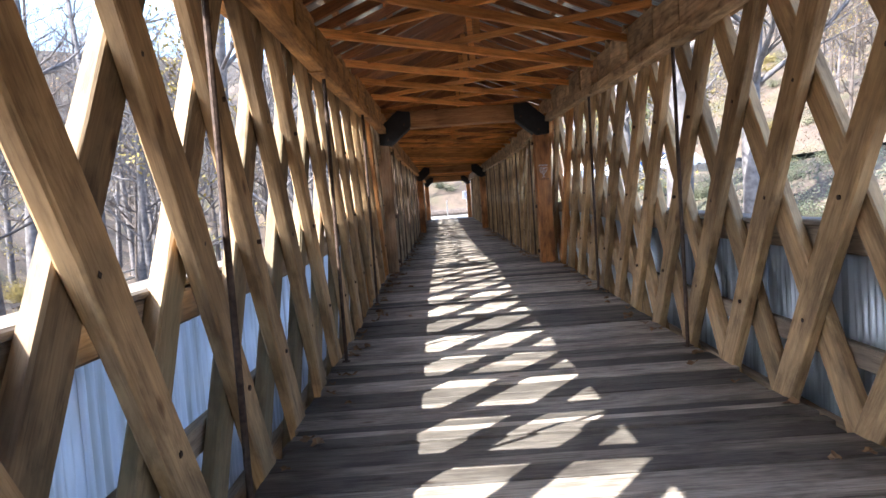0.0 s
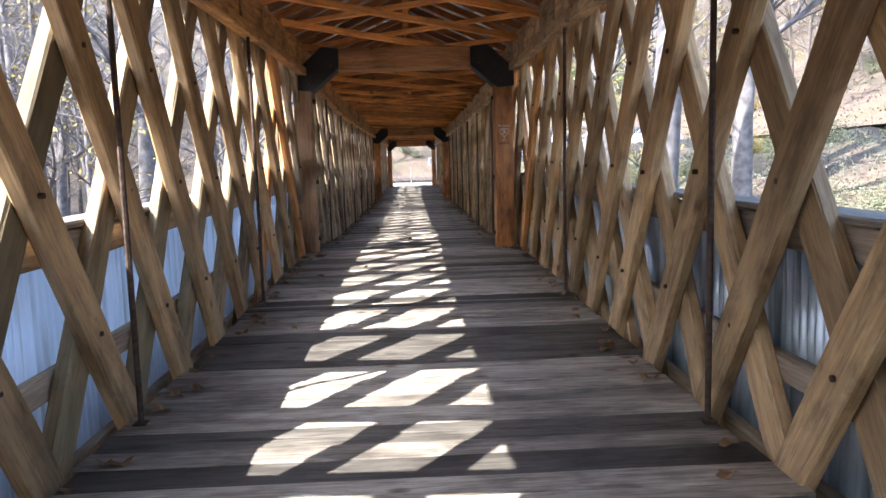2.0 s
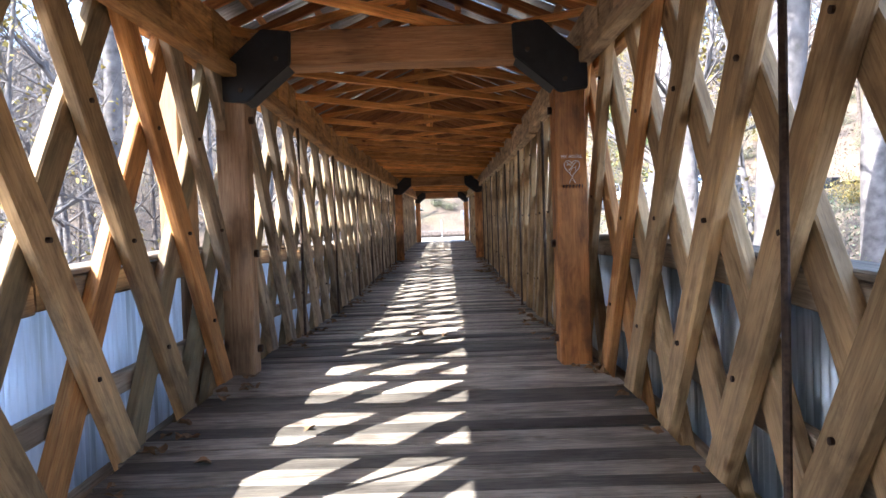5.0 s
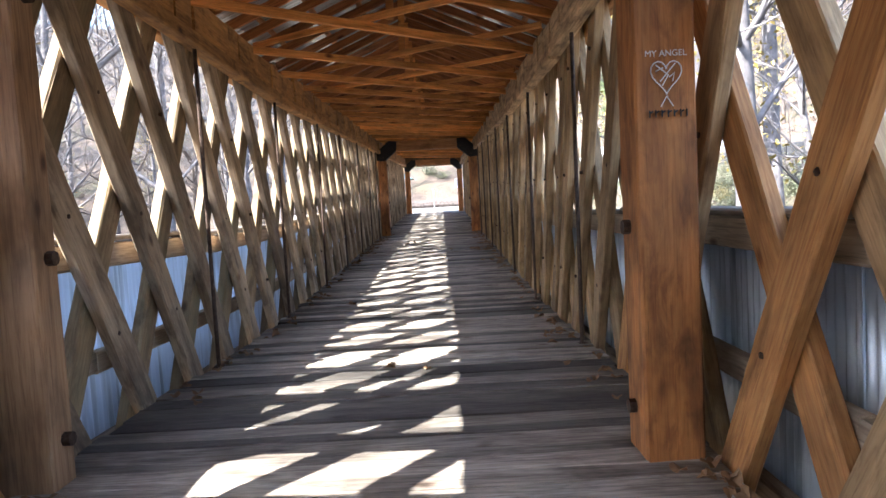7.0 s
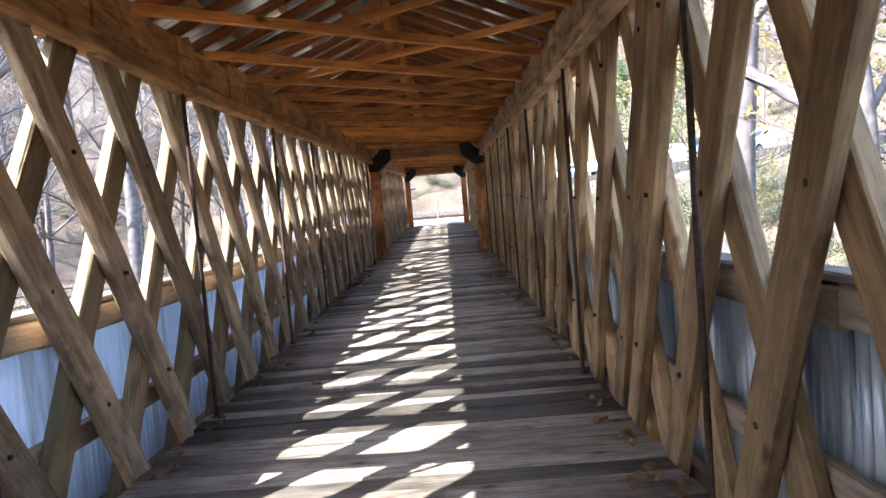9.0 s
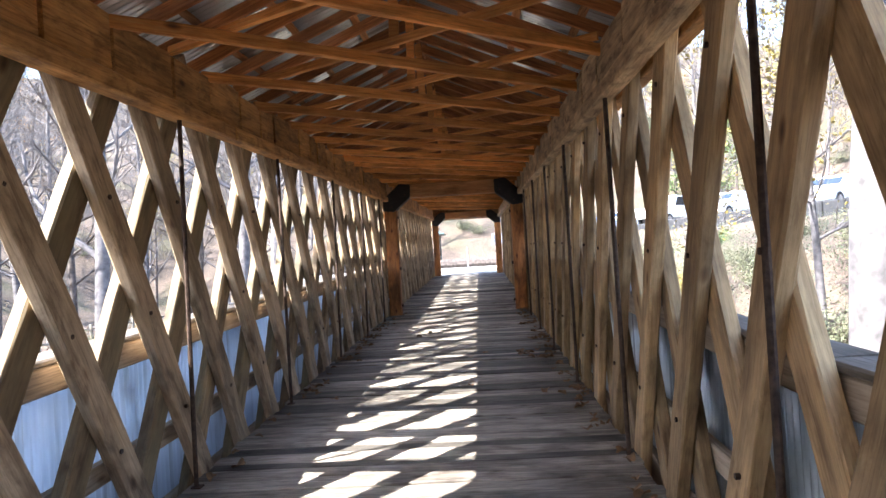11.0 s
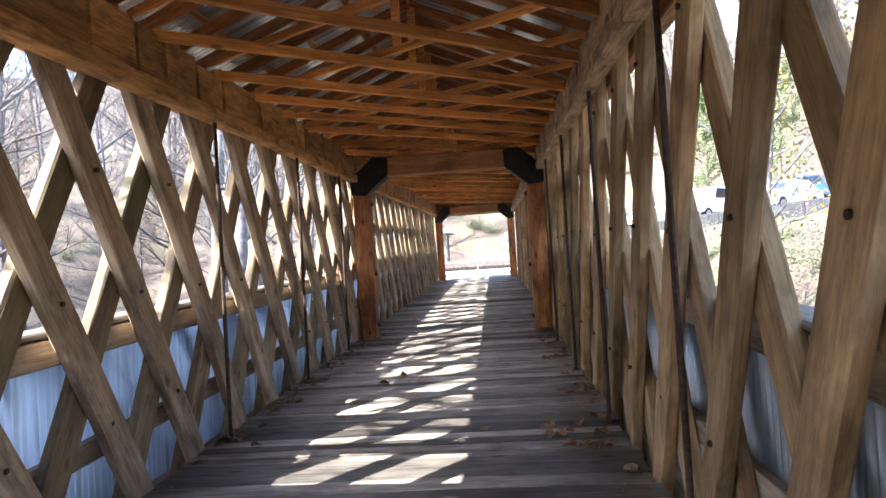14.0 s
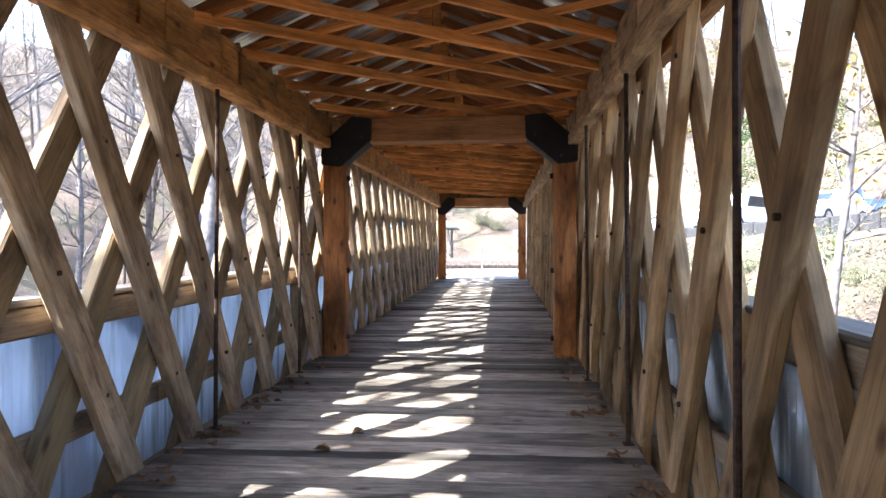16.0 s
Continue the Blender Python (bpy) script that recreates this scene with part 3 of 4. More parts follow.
def leaf_quads(verts, faces, centre, spread, count, size, rnd):
    for _ in range(count):
        c = centre + Vector((rnd.gauss(0, spread), rnd.gauss(0, spread), rnd.gauss(0, spread * 0.7)))
        a = Vector((rnd.uniform(-1, 1), rnd.uniform(-1, 1), rnd.uniform(-1, 1))).normalized()
        b_ = a.cross(Vector((rnd.uniform(-1, 1), rnd.uniform(-1, 1), 1))).normalized()
        s = size * rnd.uniform(0.6, 1.4)
        i = len(verts)
        verts.extend([c - a * s, c + b_ * s * 0.55, c + a * s, c - b_ * s * 0.55])
        faces.append((i, i + 1, i + 2, i + 3))


def raw_mesh(name, verts, faces, mat, smooth=True):
    me_ = bpy.data.meshes.new(name)
    me_.from_pydata([tuple(v) for v in verts], [], faces)
    me_.materials.append(mat)
    if smooth:
        for p in me_.polygons:
            p.use_smooth = True
    return me_


def tree(seed, height, radius, bark, leaf, leaves, label, lean=0.0, evergreen=False):
    rnd = random.Random(seed)
    tv, tf, cv, cf, lv, lf = [], [], [], [], [], []
    trunk = grow(tv, tf, (0, 0, -0.4), (lean, 0.1 * lean, 1), height, radius, 10, rnd, 12, 0.045, 0.5)
    for i, (p, d, r) in enumerate(trunk[3:], 3):
        for _ in range(2 if i < 6 else 3):
            a = rnd.uniform(0, 2 * math.pi)
            way = Vector((math.cos(a), math.sin(a), rnd.uniform(0.15, 0.9)))
            ln = height * rnd.uniform(0.16, 0.34) * (1.25 - i / 14)
            limb = grow(tv, tf, p, way, ln, max(0.012, r * rnd.uniform(0.3, 0.55)), 5, rnd, 5, 0.22, 0.8)
            for q, e, rr in limb[1:]:
                for _ in range(3):
                    w2 = (e + Vector((rnd.uniform(-1, 1), rnd.uniform(-1, 1), rnd.uniform(-0.4, 0.9)))).normalized()
                    twig = grow(cv, cf, q, w2, ln * rnd.uniform(0.25, 0.5), max(0.006, rr * 0.45), 3, rnd, 3, 0.3, 0.5)
                    for q2, e2, r2 in twig[1:]:
                        w3 = (e2 + Vector((rnd.uniform(-1, 1), rnd.uniform(-1, 1), rnd.uniform(-0.4, 0.8)))).normalized()
                        grow(cv, cf, q2, w3, ln * rnd.uniform(0.12, 0.25), 0.006, 3, rnd, 2, 0.3, 0.4)
                        if leaves and rnd.random() < leaves:
                            leaf_quads(lv, lf, q2, 0.22, 9 if evergreen else 4, 0.06, rnd)
    ob = thing("tree", label, "tree", "woodland trees")
    put("trunk", raw_mesh("trunk", tv, tf, bark), ob)
    put("crown", raw_mesh("crown", cv, cf, bark), ob, None, "bare twigs")
    if lv:
        put("foliage", raw_mesh("foliage", lv, lf, leaf, False), ob)
    return ob


BARE = "bare grey autumn tree standing on the leaf-littered slope"
TREES = [tree(1, 15, 0.19, M_BARK, M_LEAFY, 0.0, BARE), tree(2, 13, 0.15, M_BARKD, M_LEAFO, 0.10, "thin brown tree keeping a few russet leaves"),
         tree(3, 17, 0.24, M_BARK, M_LEAFY, 0.10, "tall grey tree with scattered yellow leaves"), tree(4, 10, 0.10, M_BARK, M_LEAFY, 0.4, "slender young tree with yellow autumn leaves"),
         tree(5, 14, 0.16, M_BARKD, M_LEAFG, 0.0, BARE), tree(6, 9, 0.13, M_BARKD, M_LEAFG, 0.9, "dense green cedar beside the parking road", evergreen=True)]
rnd = random.Random(21)
SPOTS = [(21.7, 65.7)]
def plant(kind, x, y, scale=1.0, rz=None):
    SPOTS.append((x, y))
    return copy_thing(TREES[kind], pose(x, y, ground_z(x, y), rnd.uniform(-3, 3), rnd.uniform(-3, 3), rnd.uniform(0, 360) if rz is None else rz) @ Matrix.Scale(scale, 4))
# The tree at (-7.3, 2.0) is added out of view to dapple the deck.
for kind, x, y, sc in ((2, 6.9, 26.9, 1.75), (0, 10.0, 28.0, 1.35), (2, 9.6, 20.2, 1.3), (2, 6.55, 18.7, 1.8), (3, 7.8, 21.5, 1.0), (3, 8.6, 31.8, 1.05), (0, 5.6, 19.9, 1.2), (3, 7.0, 37.0, 1.0), (5, 18.6, 62.5, 1.0), (5, 16.6, 70.0, 1.0), (3, -7.3, 2.0, 0.75), (2, -9.0, 24.0, 1.3), (0, -7.2, 40.5, 1.3), (3, -8.5, 19.0, 1.0), (4, -10.5, 13.0, 1.0), (2, -11.0, 48.0, 1.2), (0, -13.0, 31.0, 1.0)):
    plant(kind, x, y, sc)
def scatter(count, x0, x1, y0, y1, kinds, gap=2.2):
    made = tries = 0
    while made < count and tries < count * 30:
        tries += 1
        x, y = rnd.uniform(x0, x1), rnd.uniform(y0, y1)
        if not kerb_x(y) - 1 < x < kerb_x(y) + 8.5 and all((x - a) ** 2 + (y - c) ** 2 > gap * gap for a, c in SPOTS):
            plant(rnd.choice(kinds), x, y, rnd.uniform(0.75, 1.25))
            made += 1
scatter(60, -34, -9, 2, 80, (0, 0, 1, 2, 3, 4, 4))
scatter(70, -75, -34, 0, 115, (0, 1, 2, 4, 1))
scatter(130, 24, 66, 5, 120, (0, 1, 2, 3, 4, 1), 1.6)
scatter(40, -22, 24, 69, 110, (0, 1, 3, 4), 2.5)
scatter(10, -30, 30, -60, -16, (0, 1, 2, 4))
for src_tree in TREES:
    for part_ in list(src_tree.children):
        bpy.data.objects.remove(part_)
    bpy.data.objects.remove(src_tree)


def bush(seed, mat, label, size=1.0, count=3600):
    rnd_ = random.Random(seed)
    sv, sf, lv, lf = [], [], [], []
    for _ in range(26):
        a, ln = rnd_.uniform(0, 6.28), rnd_.uniform(0.5, 1.25) * size
        stem = grow(sv, sf, (rnd_.gauss(0, 0.15), rnd_.gauss(0, 0.15), -0.1), (math.cos(a) * 0.8, math.sin(a) * 0.8, rnd_.uniform(0.5, 1.3)), ln, 0.012, 3, rnd_, 5, 0.3, 0.3)
        for q, e, r in stem[1:]:
            leaf_quads(lv, lf, q, 0.15 * size, count // 130, 0.026, rnd_)
    ob = thing("bush", label, "bush", "bank bushes")
    put("stem", raw_mesh("stem", sv, sf, M_BARKD), ob)
    put("foliage", raw_mesh("foliage", lv, lf, mat, False), ob)
    return ob


M_LEAFP = plain("pale_dry_foliage", (0.14, 0.145, 0.08), 0.8, 0, 0.45, 3)
BUSHES = [bush(1, M_LEAFP, "pale olive bush with dry leaves on the bank"), bush(2, M_LEAFY, "yellow autumn bush on the bank"), bush(3, M_LEAFG, "low green bush on the bank"), bush(4, M_LEAFP, "pale tangled scrub on the bank", 1.2)]
def plant_bush(kind, x, y, sc):
    copy_thing(BUSHES[kind], pose(x, y, ground_z(x, y), 0, 0, rnd.uniform(0, 360)) @ Matrix.Scale(sc, 4))
for _ in range(130):
    y = rnd.uniform(4, 64)
    plant_bush(rnd.choice((0, 0, 0, 3, 3, 1, 2) if y > 26 else (0, 3, 3)), rnd.uniform(4.2, kerb_x(y) - 2.6), y, rnd.uniform(0.5, 1.15))
for _ in range(70):
    y = rnd.uniform(10, 115)
    plant_bush(rnd.choice((0, 3, 3, 1)), kerb_x(y) + rnd.uniform(8.5, 34), y, rnd.uniform(0.8, 1.6))
for _ in range(28):
    plant_bush(rnd.choice((0, 3, 3)), rnd.uniform(-24, 22), rnd.uniform(66, 95), rnd.uniform(0.6, 1.2))
for _ in range(22):
    plant_bush(rnd.choice((0, 3, 3, 1)), rnd.uniform(-55, -22), rnd.uniform(5, 95), rnd.uniform(0.7, 1.3))
for _ in range(44):
    plant_bush(rnd.choice((0, 3, 1, 1)), rnd.uniform(-22, -6.5), rnd.uniform(4, 70), rnd.uniform(0.6, 1.1))
for src_bush in BUSHES:
    for part_ in list(src_bush.children):
        bpy.data.objects.remove(part_)
    bpy.data.objects.remove(src_bush)

# fine scrub on the bank and leaf litter on both slopes
rs = random.Random(314)
def scrub(name, mat, count, place, size, lift, label, category):
    sv, sf = [], []
    for _ in range(count):
        x, y = place()
        tall = lift * rs.uniform(0.1, 1.0) * (0.35 + max(0.0, noise.noise(Vector((x * 0.7, y * 0.7, 5.0))) + 0.35))
        c = Vector((x, y, ground_z(x, y) + tall))
        leaf_quads(sv, sf, c, size * 2.2, 3, size, rs)
        if lift > 0.3 and rs.random() < 0.25:
            grow(sv, sf, (x, y, c.z - tall - 0.05), (rs.uniform(-0.5, 0.5), rs.uniform(-0.5, 0.5), 1), tall + 0.15, 0.008, 3, rs, 3, 0.25, 0.3)
    ob = put(name, raw_mesh(name, sv, sf, mat, False))
    tagged(ob, label, category, kind="stuff")
M_SCRUB = plain("pale_scrub", (0.125, 0.128, 0.08), 0.85, 0, 0.55, 1.5)
M_SCRUBG = plain("grey_green_scrub", (0.075, 0.105, 0.06), 0.85, 0, 0.5, 1.5)
M_LITTER = plain("leaf_litter", (0.12, 0.08, 0.05), 0.9, 0, 0.6, 1.0)
def on_bank():
    y = rs.uniform(2, 62)
    return rs.uniform(3.4, kerb_x(y) - 1.6), y
def on_hill():
    y = rs.uniform(4, 100)
    return kerb_x(y) + 8.5 + 30 * rs.random() ** 1.4, y
def on_left():
    return -4.5 - 30 * rs.random() ** 1.3, rs.uniform(2, 80)
scrub("scrub", M_SCRUB, 17000, on_bank, 0.035, 0.75, "pale dry tangled scrub covering the bank", "scrub")
scrub("weeds", M_SCRUBG, 5000, on_bank, 0.035, 0.55, "grey-green weeds growing on the bank", "weeds")
scrub("leaf_litter", M_LITTER, 12000, on_hill, 0.08, 0.12, "brown fallen leaves strewn over the wooded hill", "leaf litter")
scrub("leaf_litter", M_LITTER, 12000, on_left, 0.06, 0.10, "brown fallen leaves strewn over the low bank", "leaf litter")

# ---------- parking road ----------
M_ASPHALT = plain("pale_asphalt", (0.07, 0.073, 0.08), 0.9, 0, 0.25, 5, 0.3)
M_STONE = plain("dark_wall_stone", (0.028, 0.028, 0.03), 0.9, 0, 0.4, 5, 0.6)
M_GLASS = plain("car_glass", (0.02, 0.025, 0.03), 0.08)
M_TYRE = plain("tyre_rubber", (0.02, 0.02, 0.02), 0.85)
M_RIM = plain("wheel_rim", (0.5, 0.5, 0.52), 0.35, 0.8)
M_LAMP = plain("lamp_lens", (0.7, 0.7, 0.68), 0.15)
M_REDLENS = plain("red_lens", (0.35, 0.02, 0.02), 0.2)
rows_y = list(np.arange(-10, 96, 2.0))
verts, faces = [], []
for y in rows_y:
    k = kerb_x(y)
    for dx in (0.45, 2.5, 5.0, 7.6):
        verts.append((k + dx, y, 2.68))
for j in range(len(rows_y) - 1):
    for i in range(3):
        a = j * 4 + i
        faces.append((a, a + 1, a + 5, a + 4))
road = put("road", raw_mesh("road", verts, faces, M_ASPHALT))
tagged(road, "pale sunlit asphalt parking road beside the woods", "road", kind="structure")
low_wall = thing("retaining_wall", "low dark stone wall edging the parking road", "retaining wall", kind="structure")
rw = random.Random(5)
y = 33.0
while y < 78:
    ln = rw.uniform(0.7, 1.3)
    part("stone", box_bm(0.42, ln - 0.03, rw.uniform(0.84, 0.96), 0.05), M_STONE, low_wall, "", pose(kerb_x(y + ln / 2) + 0.1, y + ln / 2, 2.42, 0, 0, (14.6 if 12 < y < 66 else 0) + rw.uniform(-2, 2)))
    y += ln


def paint(name, base):
    m_, n_, l_, b_ = material(name, 0.3, 0.1)
    b_.inputs["Base Color"].default_value = (*base, 1)
    b_.inputs["Coat Weight"].default_value = 0.8
    return m_


def car(x, y, rz, mat, label, truck=False, z=2.68):
    """A parked car, nose along local +y."""
    ob = thing("car", label, "car", "parked cars", m=pose(x, y, z, 0, 0, rz))
    half = 0.9 if not truck else 0.98
    if truck:
        side_line = [(-2.7, 0.45), (-2.72, 1.05), (-0.75, 1.08), (-0.7, 1.75), (0.75, 1.78), (1.25, 1.15), (2.55, 1.05), (2.7, 0.85), (2.68, 0.42)]
        glass = [(-0.55, 1.16), (-0.52, 1.66), (0.66, 1.68), (1.06, 1.16)]
        axles = (-1.75, 1.75)
    else:
        side_line = [(-2.15, 0.35), (-2.2, 0.88), (-1.75, 1.0), (-1.15, 1.4), (0.25, 1.44), (1.0, 0.98), (1.95, 0.82), (2.15, 0.62), (2.12, 0.32)]
        glass = [(-1.45, 1.0), (-1.08, 1.34), (0.2, 1.37), (0.82, 1.0)]
        axles = (-1.3, 1.35)
    def slab(line, w_bottom, w_top, zb, zt):
        bm_ = bmesh.new()
        def wd(z):
            t = min(1, max(0, (z - zb) / (zt - zb)))
            return w_bottom + (w_top - w_bottom) * t * t
        lft = [bm_.verts.new((-wd(z), yy, z)) for yy, z in line]
        rgt = [bm_.verts.new((wd(z), yy, z)) for yy, z in line]
        bm_.faces.new(lft), bm_.faces.new(rgt[::-1])
        for k in range(len(line)):
            k2 = (k + 1) % len(line)
            bm_.faces.new((lft[k], rgt[k], rgt[k2], lft[k2]))
        bmesh.ops.recalc_face_normals(bm_, faces=bm_.faces)
        return bm_
    bm_ = slab(side_line, half, half - 0.16, 0.8, 1.6)
    bmesh.ops.bevel(bm_, geom=list(bm_.edges), offset=0.05, segments=2, affect="EDGES")
    body = part("body", bm_, mat, ob)
    zg0, zg1 = glass[0][1], glass[1][1]
    part("side_window", slab(glass, half - 0.015, half - 0.12, zg0, zg1 + 0.1), M_GLASS, body)
    ws = glass[3][0] + 0.06, glass[2][0] + 0.06
    bm_ = bmesh.new()
    vs = [bm_.verts.new(c) for c in ((-half + 0.16, ws[0] + 0.05, zg0 + 0.03), (half - 0.16, ws[0] + 0.05, zg0 + 0.03), (half - 0.26, ws[1] + 0.05, zg1 + 0.01), (-half + 0.26, ws[1] + 0.05, zg1 + 0.01))]
    top = bmesh.ops.extrude_face_region(bm_, geom=[bm_.faces.new(vs)])
    bmesh.ops.translate(bm_, verts=[v for v in top["geom"] if isinstance(v, bmesh.types.BMVert)], vec=(0, 0.025, 0.03))
    bmesh.ops.recalc_face_normals(bm_, faces=bm_.faces)
    part("windscreen", bm_, M_GLASS, body)
    for sx in (-1, 1):
        part("headlight", box_bm(0.34, 0.08, 0.13, 0.02), M_LAMP, body, "", pose(sx * (half - 0.26), side_line[-2][0] - 0.02, side_line[-2][1] + 0.02))
        part("tail_light", box_bm(0.24, 0.06, 0.2, 0.02), M_REDLENS, body, "", pose(sx * (half - 0.2), side_line[1][0] - 0.0, 0.85))
        for ya in axles:
            wheel = part("wheel", rod_bm(0.33, 0.22, 20, "X"), M_TYRE, ob, "", pose(sx * (half - 0.1), ya, 0.33))
            part("rim", rod_bm(0.2, 0.235, 12, "X"), M_RIM, wheel)
    return ob


WHITE, BLUE = paint("white_car_paint", (0.78, 0.79, 0.80)), paint("blue_car_paint", (0.02, 0.10, 0.42))
car(13.9, 51.8, 128, WHITE, "white car parked nose to the low stone wall")
car(12.5, 57.1, 130, WHITE, "white pickup truck parked nose to the low stone wall", True)
car(10.9, 64.3, 132, WHITE, "white car parked by the wall near the woods")
car(10.5, 71.0, 120, BLUE, "blue car parked at the far end of the road")
car(16.4, 46.0, 126, WHITE, "white car parked along the road by the woods")
car(21.7, 65.7, 70, BLUE, "bright blue pickup truck parked up the slope", True, ground_z(21.7, 65.7) - 0.02)

# ---------- beyond the far portal ----------
M_GRAVEL = plain("pale_gravel", (0.27, 0.245, 0.215), 0.95, 0, 0.25, 9, 0.4)
M_TEAL = plain("teal_metal_roof", (0.11, 0.21, 0.23), 0.4, 0.3)
M_FENCE = plain("weathered_fence", (0.25, 0.22, 0.18), 0.85, 0, 0.3, 8)
M_SIGN = plain("grey_sign_board", (0.2, 0.2, 0.23), 0.6)
yard = put("pavement", raw_mesh("pavement", [(-9, 50.37, 0.585), (4.2, 50.37, 0.585), (4.4, 61, 0.80), (-12, 61, 0.80)], [(0, 1, 2, 3)], M_GRAVEL))
tagged(yard, "pale sunlit gravel forecourt before the bridge", "gravel", kind="structure")
bank = thing("log_edge", "dark log edging at the foot of the hillside", "log edging", "edging")
for i in range(7):
    part("log", rod_bm(0.42, 3.0, 10, "X"), M_BARKD, bank, "", pose(-13 + i * 3.02, 61.6, 1.0))
hut = thing("pavilion", "small open shelter with a teal metal roof", "pavilion", m=pose(-3.9, 64.0, 1.0))
bm = bmesh.new()
bmesh.ops.create_cone(bm, cap_ends=True, segments=4, radius1=3.0, radius2=0.12, depth=1.1)
bmesh.ops.rotate(bm, verts=bm.verts, matrix=Matrix.Rotation(radians(45), 3, "Z"))
part("roof", bm, M_TEAL, hut, "", pose(0, 0, 2.75))
for sx in (-1, 1):
    for sy in (-1, 1):
        part("post", box_bm(0.14, 0.14, 2.9, 0.01), M_FENCE, hut, "", pose(sx * 1.6, sy * 1.6, 0.85))
    part("railing", box_bm(0.06, 3.1, 0.1, 0.01), M_FENCE, hut, "", pose(sx * 1.6, 0, 0.6))
part("railing", box_bm(3.1, 0.06, 0.1, 0.01), M_FENCE, hut, "", pose(0, -1.6, 0.6))
sign = thing("sign", "small grey notice board on a post", "sign", m=pose(1.9, 62.6, 0.75))
part("post", box_bm(0.09, 0.09, 2.0, 0.008), M_FENCE, sign, "", pose(0, 0, 1.0))
part("board", box_bm(0.75, 0.05, 0.75, 0.01), M_SIGN, sign, "", pose(0, -0.06, 1.9))
for i in range(5):
    part("line", box_bm(0.5, 0.006, 0.04, 0.0), M_TYRE, sign, "", pose(0, -0.09, 2.12 - i * 0.11))
pole = thing("bollard", "thin pale metal post before the portal", "bollard", m=pose(-0.1, 54.5, 0.68))
part("shaft", rod_bm(0.045, 1.35, 10), M_RIM, pole, "", pose(0, 0, 0.67))
part("cap", rod_bm(0.055, 0.05, 10), M_RIM, pole, "", pose(0, 0, 1.37))
fence = thing("fence", "low weathered rail fence on the far bank", "fence")
for i in range(12):
    yy = 34 + i * 2.0
    zz = ground_z(-19, yy)
    part("post", box_bm(0.12, 0.12, 1.3, 0.01), M_FENCE, fence, "", pose(-19, yy, zz + 0.5))
    for h in (0.45, 0.9):
        part("rail", box_bm(0.06, 2.02, 0.1, 0.01), M_FENCE, fence, "", pose(-19.08, yy + 1, (zz + ground_z(-19, yy + 2)) / 2 + h, math.degrees(math.atan2(ground_z(-19, yy + 2) - zz, 2))))

# ---------- scratches on the post ----------
scratched = [c for c in tower_scratched.children if c.name.startswith("post") and c.matrix_basis.translation.x > 0][0]
def mark(name, pts, mat, radius=0.0035):
    cu = bpy.data.curves.new(name, "CURVE")
    cu.dimensions, cu.bevel_depth, cu.bevel_resolution = "3D", radius, 1
    for line in pts:
        sp = cu.splines.new("POLY")
        sp.points.add(len(line) - 1)
        for p, (px, pz) in zip(sp.points, line):
            p.co = (px, 0, pz, 1)
    ob = new(name, cu)
    cu.materials.append(mat)
    me_ = bpy.data.meshes.new_from_object(ob.evaluated_get(bpy.context.evaluated_depsgraph_get()))
    bpy.data.objects.remove(ob)
    return put(name, me_, scratched, pose(0, -0.157, 1.87 - 1.49))
heart = [[(0.075 * math.sin(t) ** 3, 0.0055 * (13 * math.cos(t) - 5 * math.cos(2 * t) - 2 * math.cos(3 * t) - math.cos(4 * t))) for t in np.linspace(0, 2 * math.pi, 28)]]
heart += [[(-0.05, 0.05), (0.01, 0.0), (-0.02, -0.05)], [(0.045, 0.055), (-0.03, -0.03)], [(-0.05, 0.02), (-0.015, 0.035)], [(0.015, -0.01), (0.04, 0.01), (0.03, -0.03)], [(-0.03, -0.15), (0.0, -0.10), (0.03, -0.15)]]
tagged(mark("heart_scratch", heart, M_CHALK), "white scratched heart")
mark("scrawl", [[(-0.085 + i * 0.03, -0.20), (-0.085 + i * 0.03, -0.165)] for i in range(7)] + [[(-0.085 + i * 0.03, -0.18), (-0.07 + i * 0.03, -0.17)] for i in range(6)], M_BLACK, 0.004)
fc = bpy.data.curves.new("words", "FONT")
fc.body, fc.size, fc.align_x, fc.extrude = "MY ANGEL", 0.042, "CENTER", 0.002
ft = new("words", fc)
bpy.context.view_layer.update()
me = bpy.data.meshes.new_from_object(ft.evaluated_get(bpy.context.evaluated_depsgraph_get()))
bpy.data.objects.remove(ft)
me.materials.append(M_CHALK)
put("inscription", me, scratched, pose(0.0, -0.157, 1.96 - 1.49, 90))

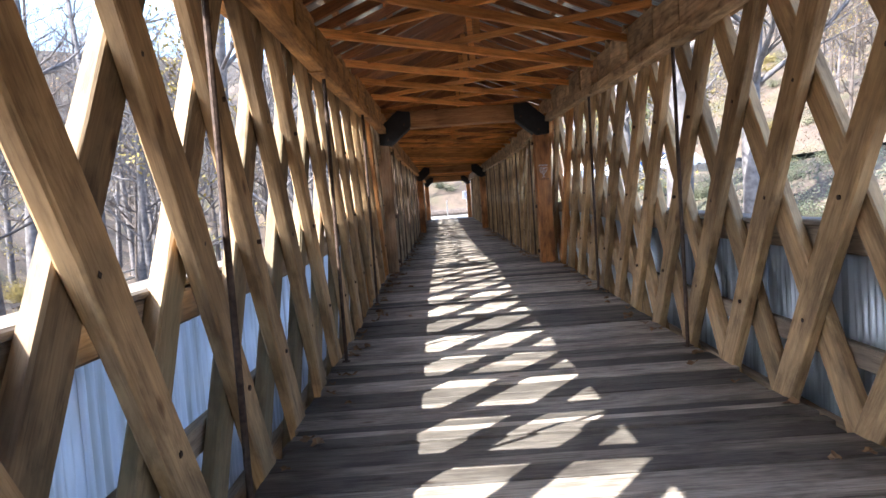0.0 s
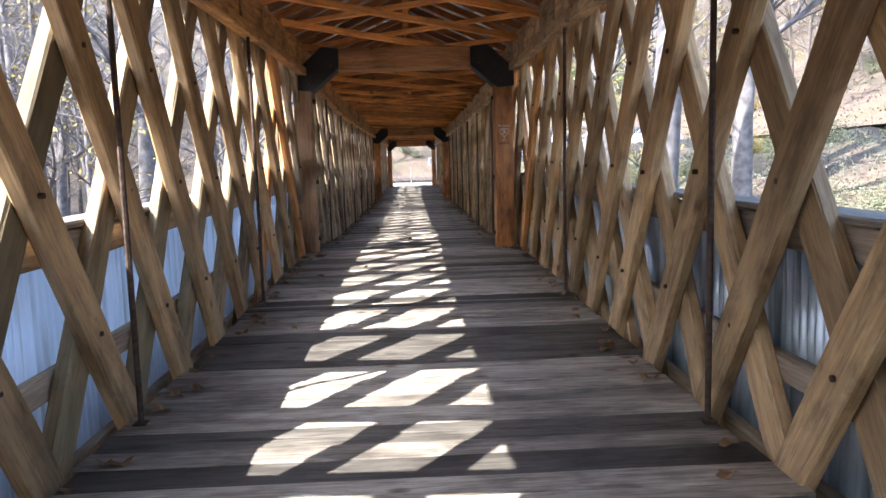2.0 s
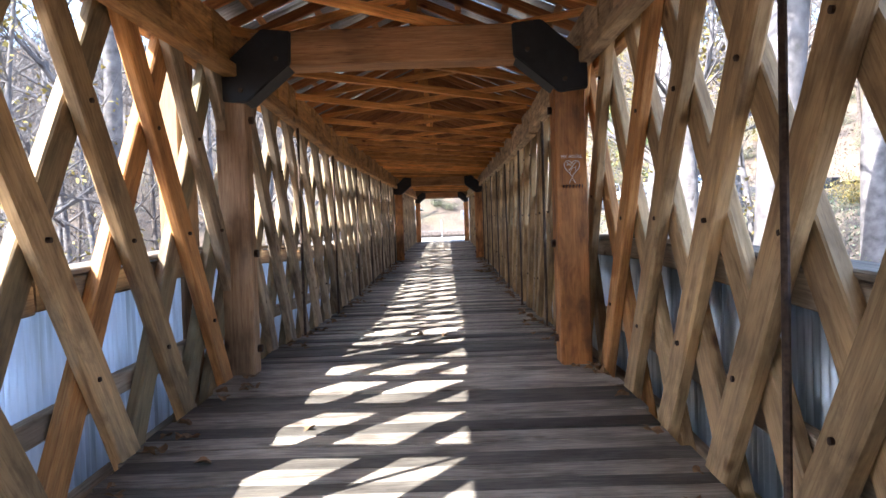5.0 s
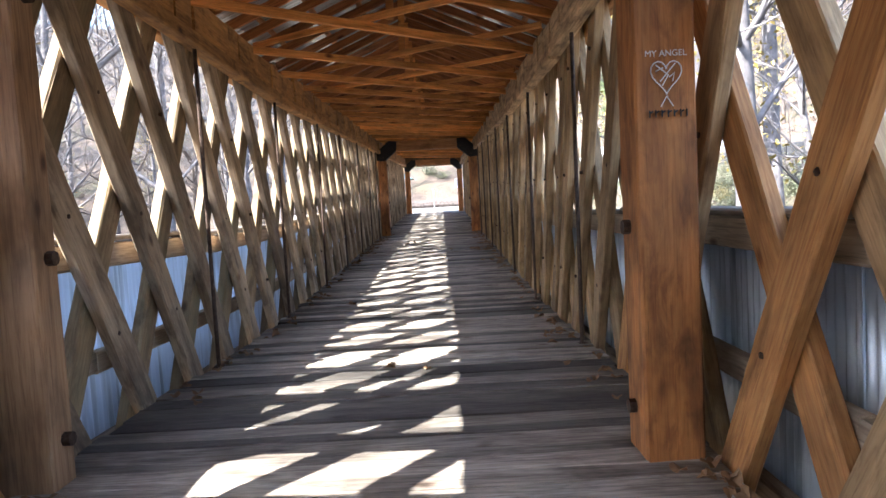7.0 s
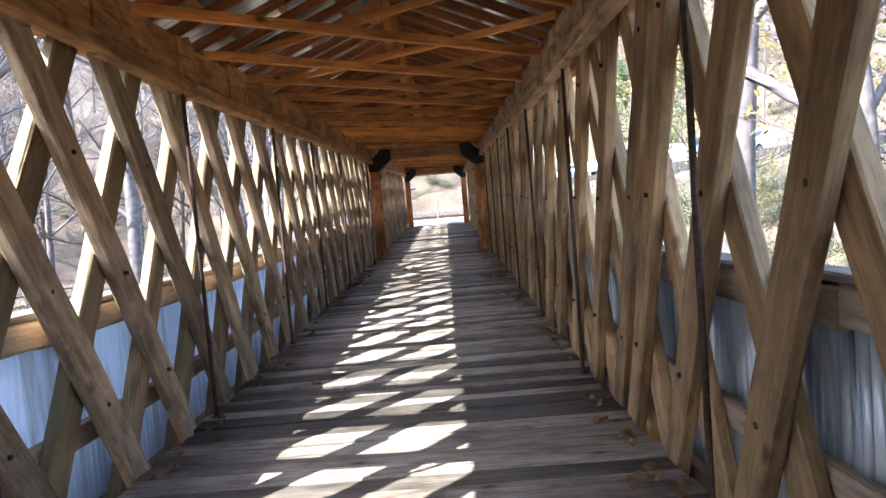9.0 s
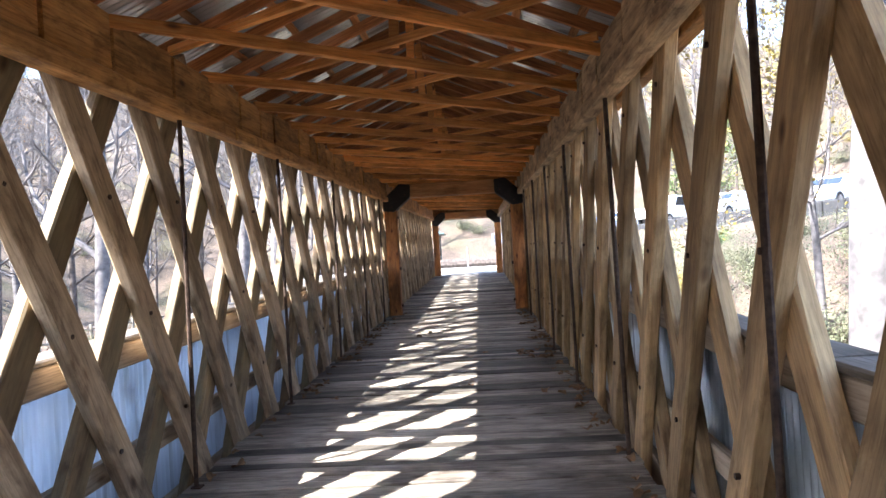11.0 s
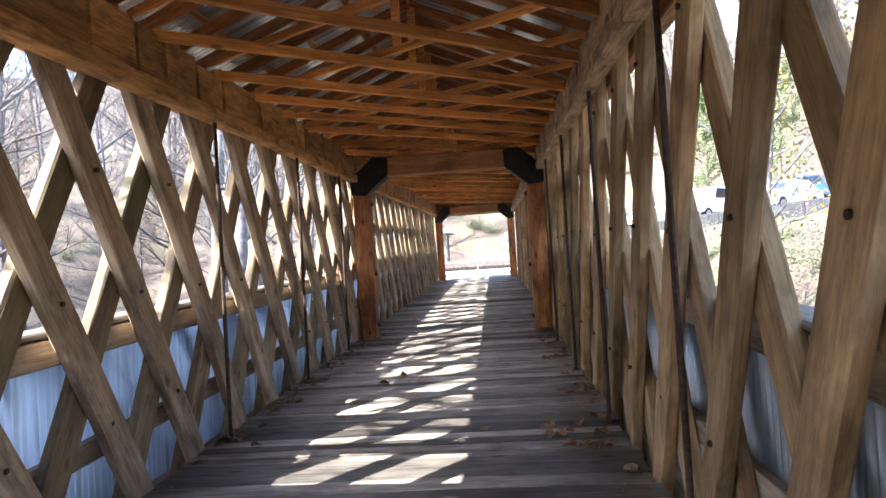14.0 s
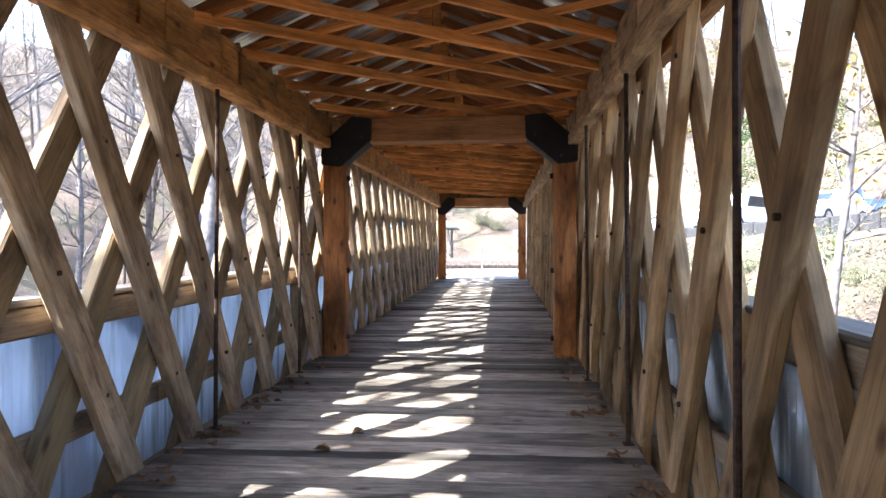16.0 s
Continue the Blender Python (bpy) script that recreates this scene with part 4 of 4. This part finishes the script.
# ---------- fallen leaves on the deck ----------
def leaf_mesh(seed):
    rnd_ = random.Random(seed)
    bm_ = bmesh.new()
    ring = []
    n_ = 14
    for k in range(n_):
        a = 2 * math.pi * k / n_
        r = 0.055 * (0.62 + 0.38 * abs(math.sin(a * 2.5 + seed))) * (1.1 if k % 2 else 0.93)
        ring.append(bm_.verts.new((r * math.cos(a) * 1.35, r * math.sin(a), 0.012 + 0.022 * math.sin(a * 2 + seed) + rnd_.uniform(0, 0.012))))
    mid = bm_.verts.new((0, 0, 0.004))
    for k in range(n_):
        bm_.faces.new((mid, ring[k], ring[(k + 1) % n_]))
    top = bmesh.ops.extrude_face_region(bm_, geom=list(bm_.faces))
    bmesh.ops.translate(bm_, verts=[v for v in top["geom"] if isinstance(v, bmesh.types.BMVert)], vec=(0, 0, 0.0015))
    bmesh.ops.recalc_face_normals(bm_, faces=bm_.faces)
    return mesh_of("dry_leaf", bm_, M_LEAFDRY)


LEAVES = [leaf_mesh(k) for k in range(6)]
rl = random.Random(77)
def drop(x, y):
    ob = put("dry_leaf", rl.choice(LEAVES), None, pose(x, y, deck(y) + 0.016, rl.uniform(-14, 14), rl.uniform(-14, 14), rl.uniform(0, 360)) @ Matrix.Scale(rl.uniform(0.5, 1.0), 4))
    tagged(ob, "curled brown dry leaf lying on the deck", "leaf", "fallen leaves")
for side, count, lo, hi in ((-1, 44, 1, 13), (-1, 85, 13, 33), (1, 30, 1, 13), (1, 85, 13, 33)):
    for _ in range(count):
        drop(side * (1.70 - abs(rl.gauss(0, 0.13))), rl.uniform(lo, hi))
for cx, cy in ((1.5, 25.6), (1.62, 27.4), (1.3, 26.0), (1.55, 29.5), (-1.6, 26.2), (-1.6, 28.6), (1.6, 23.4), (1.68, 11.85), (1.6, 32.3)):
    for _ in range(9):
        drop(max(-1.7, min(1.7, cx + rl.gauss(0, 0.12))), cy + rl.gauss(0, 0.12))
for _ in range(12):
    drop(rl.uniform(-1.4, 1.4), rl.uniform(6, 33))
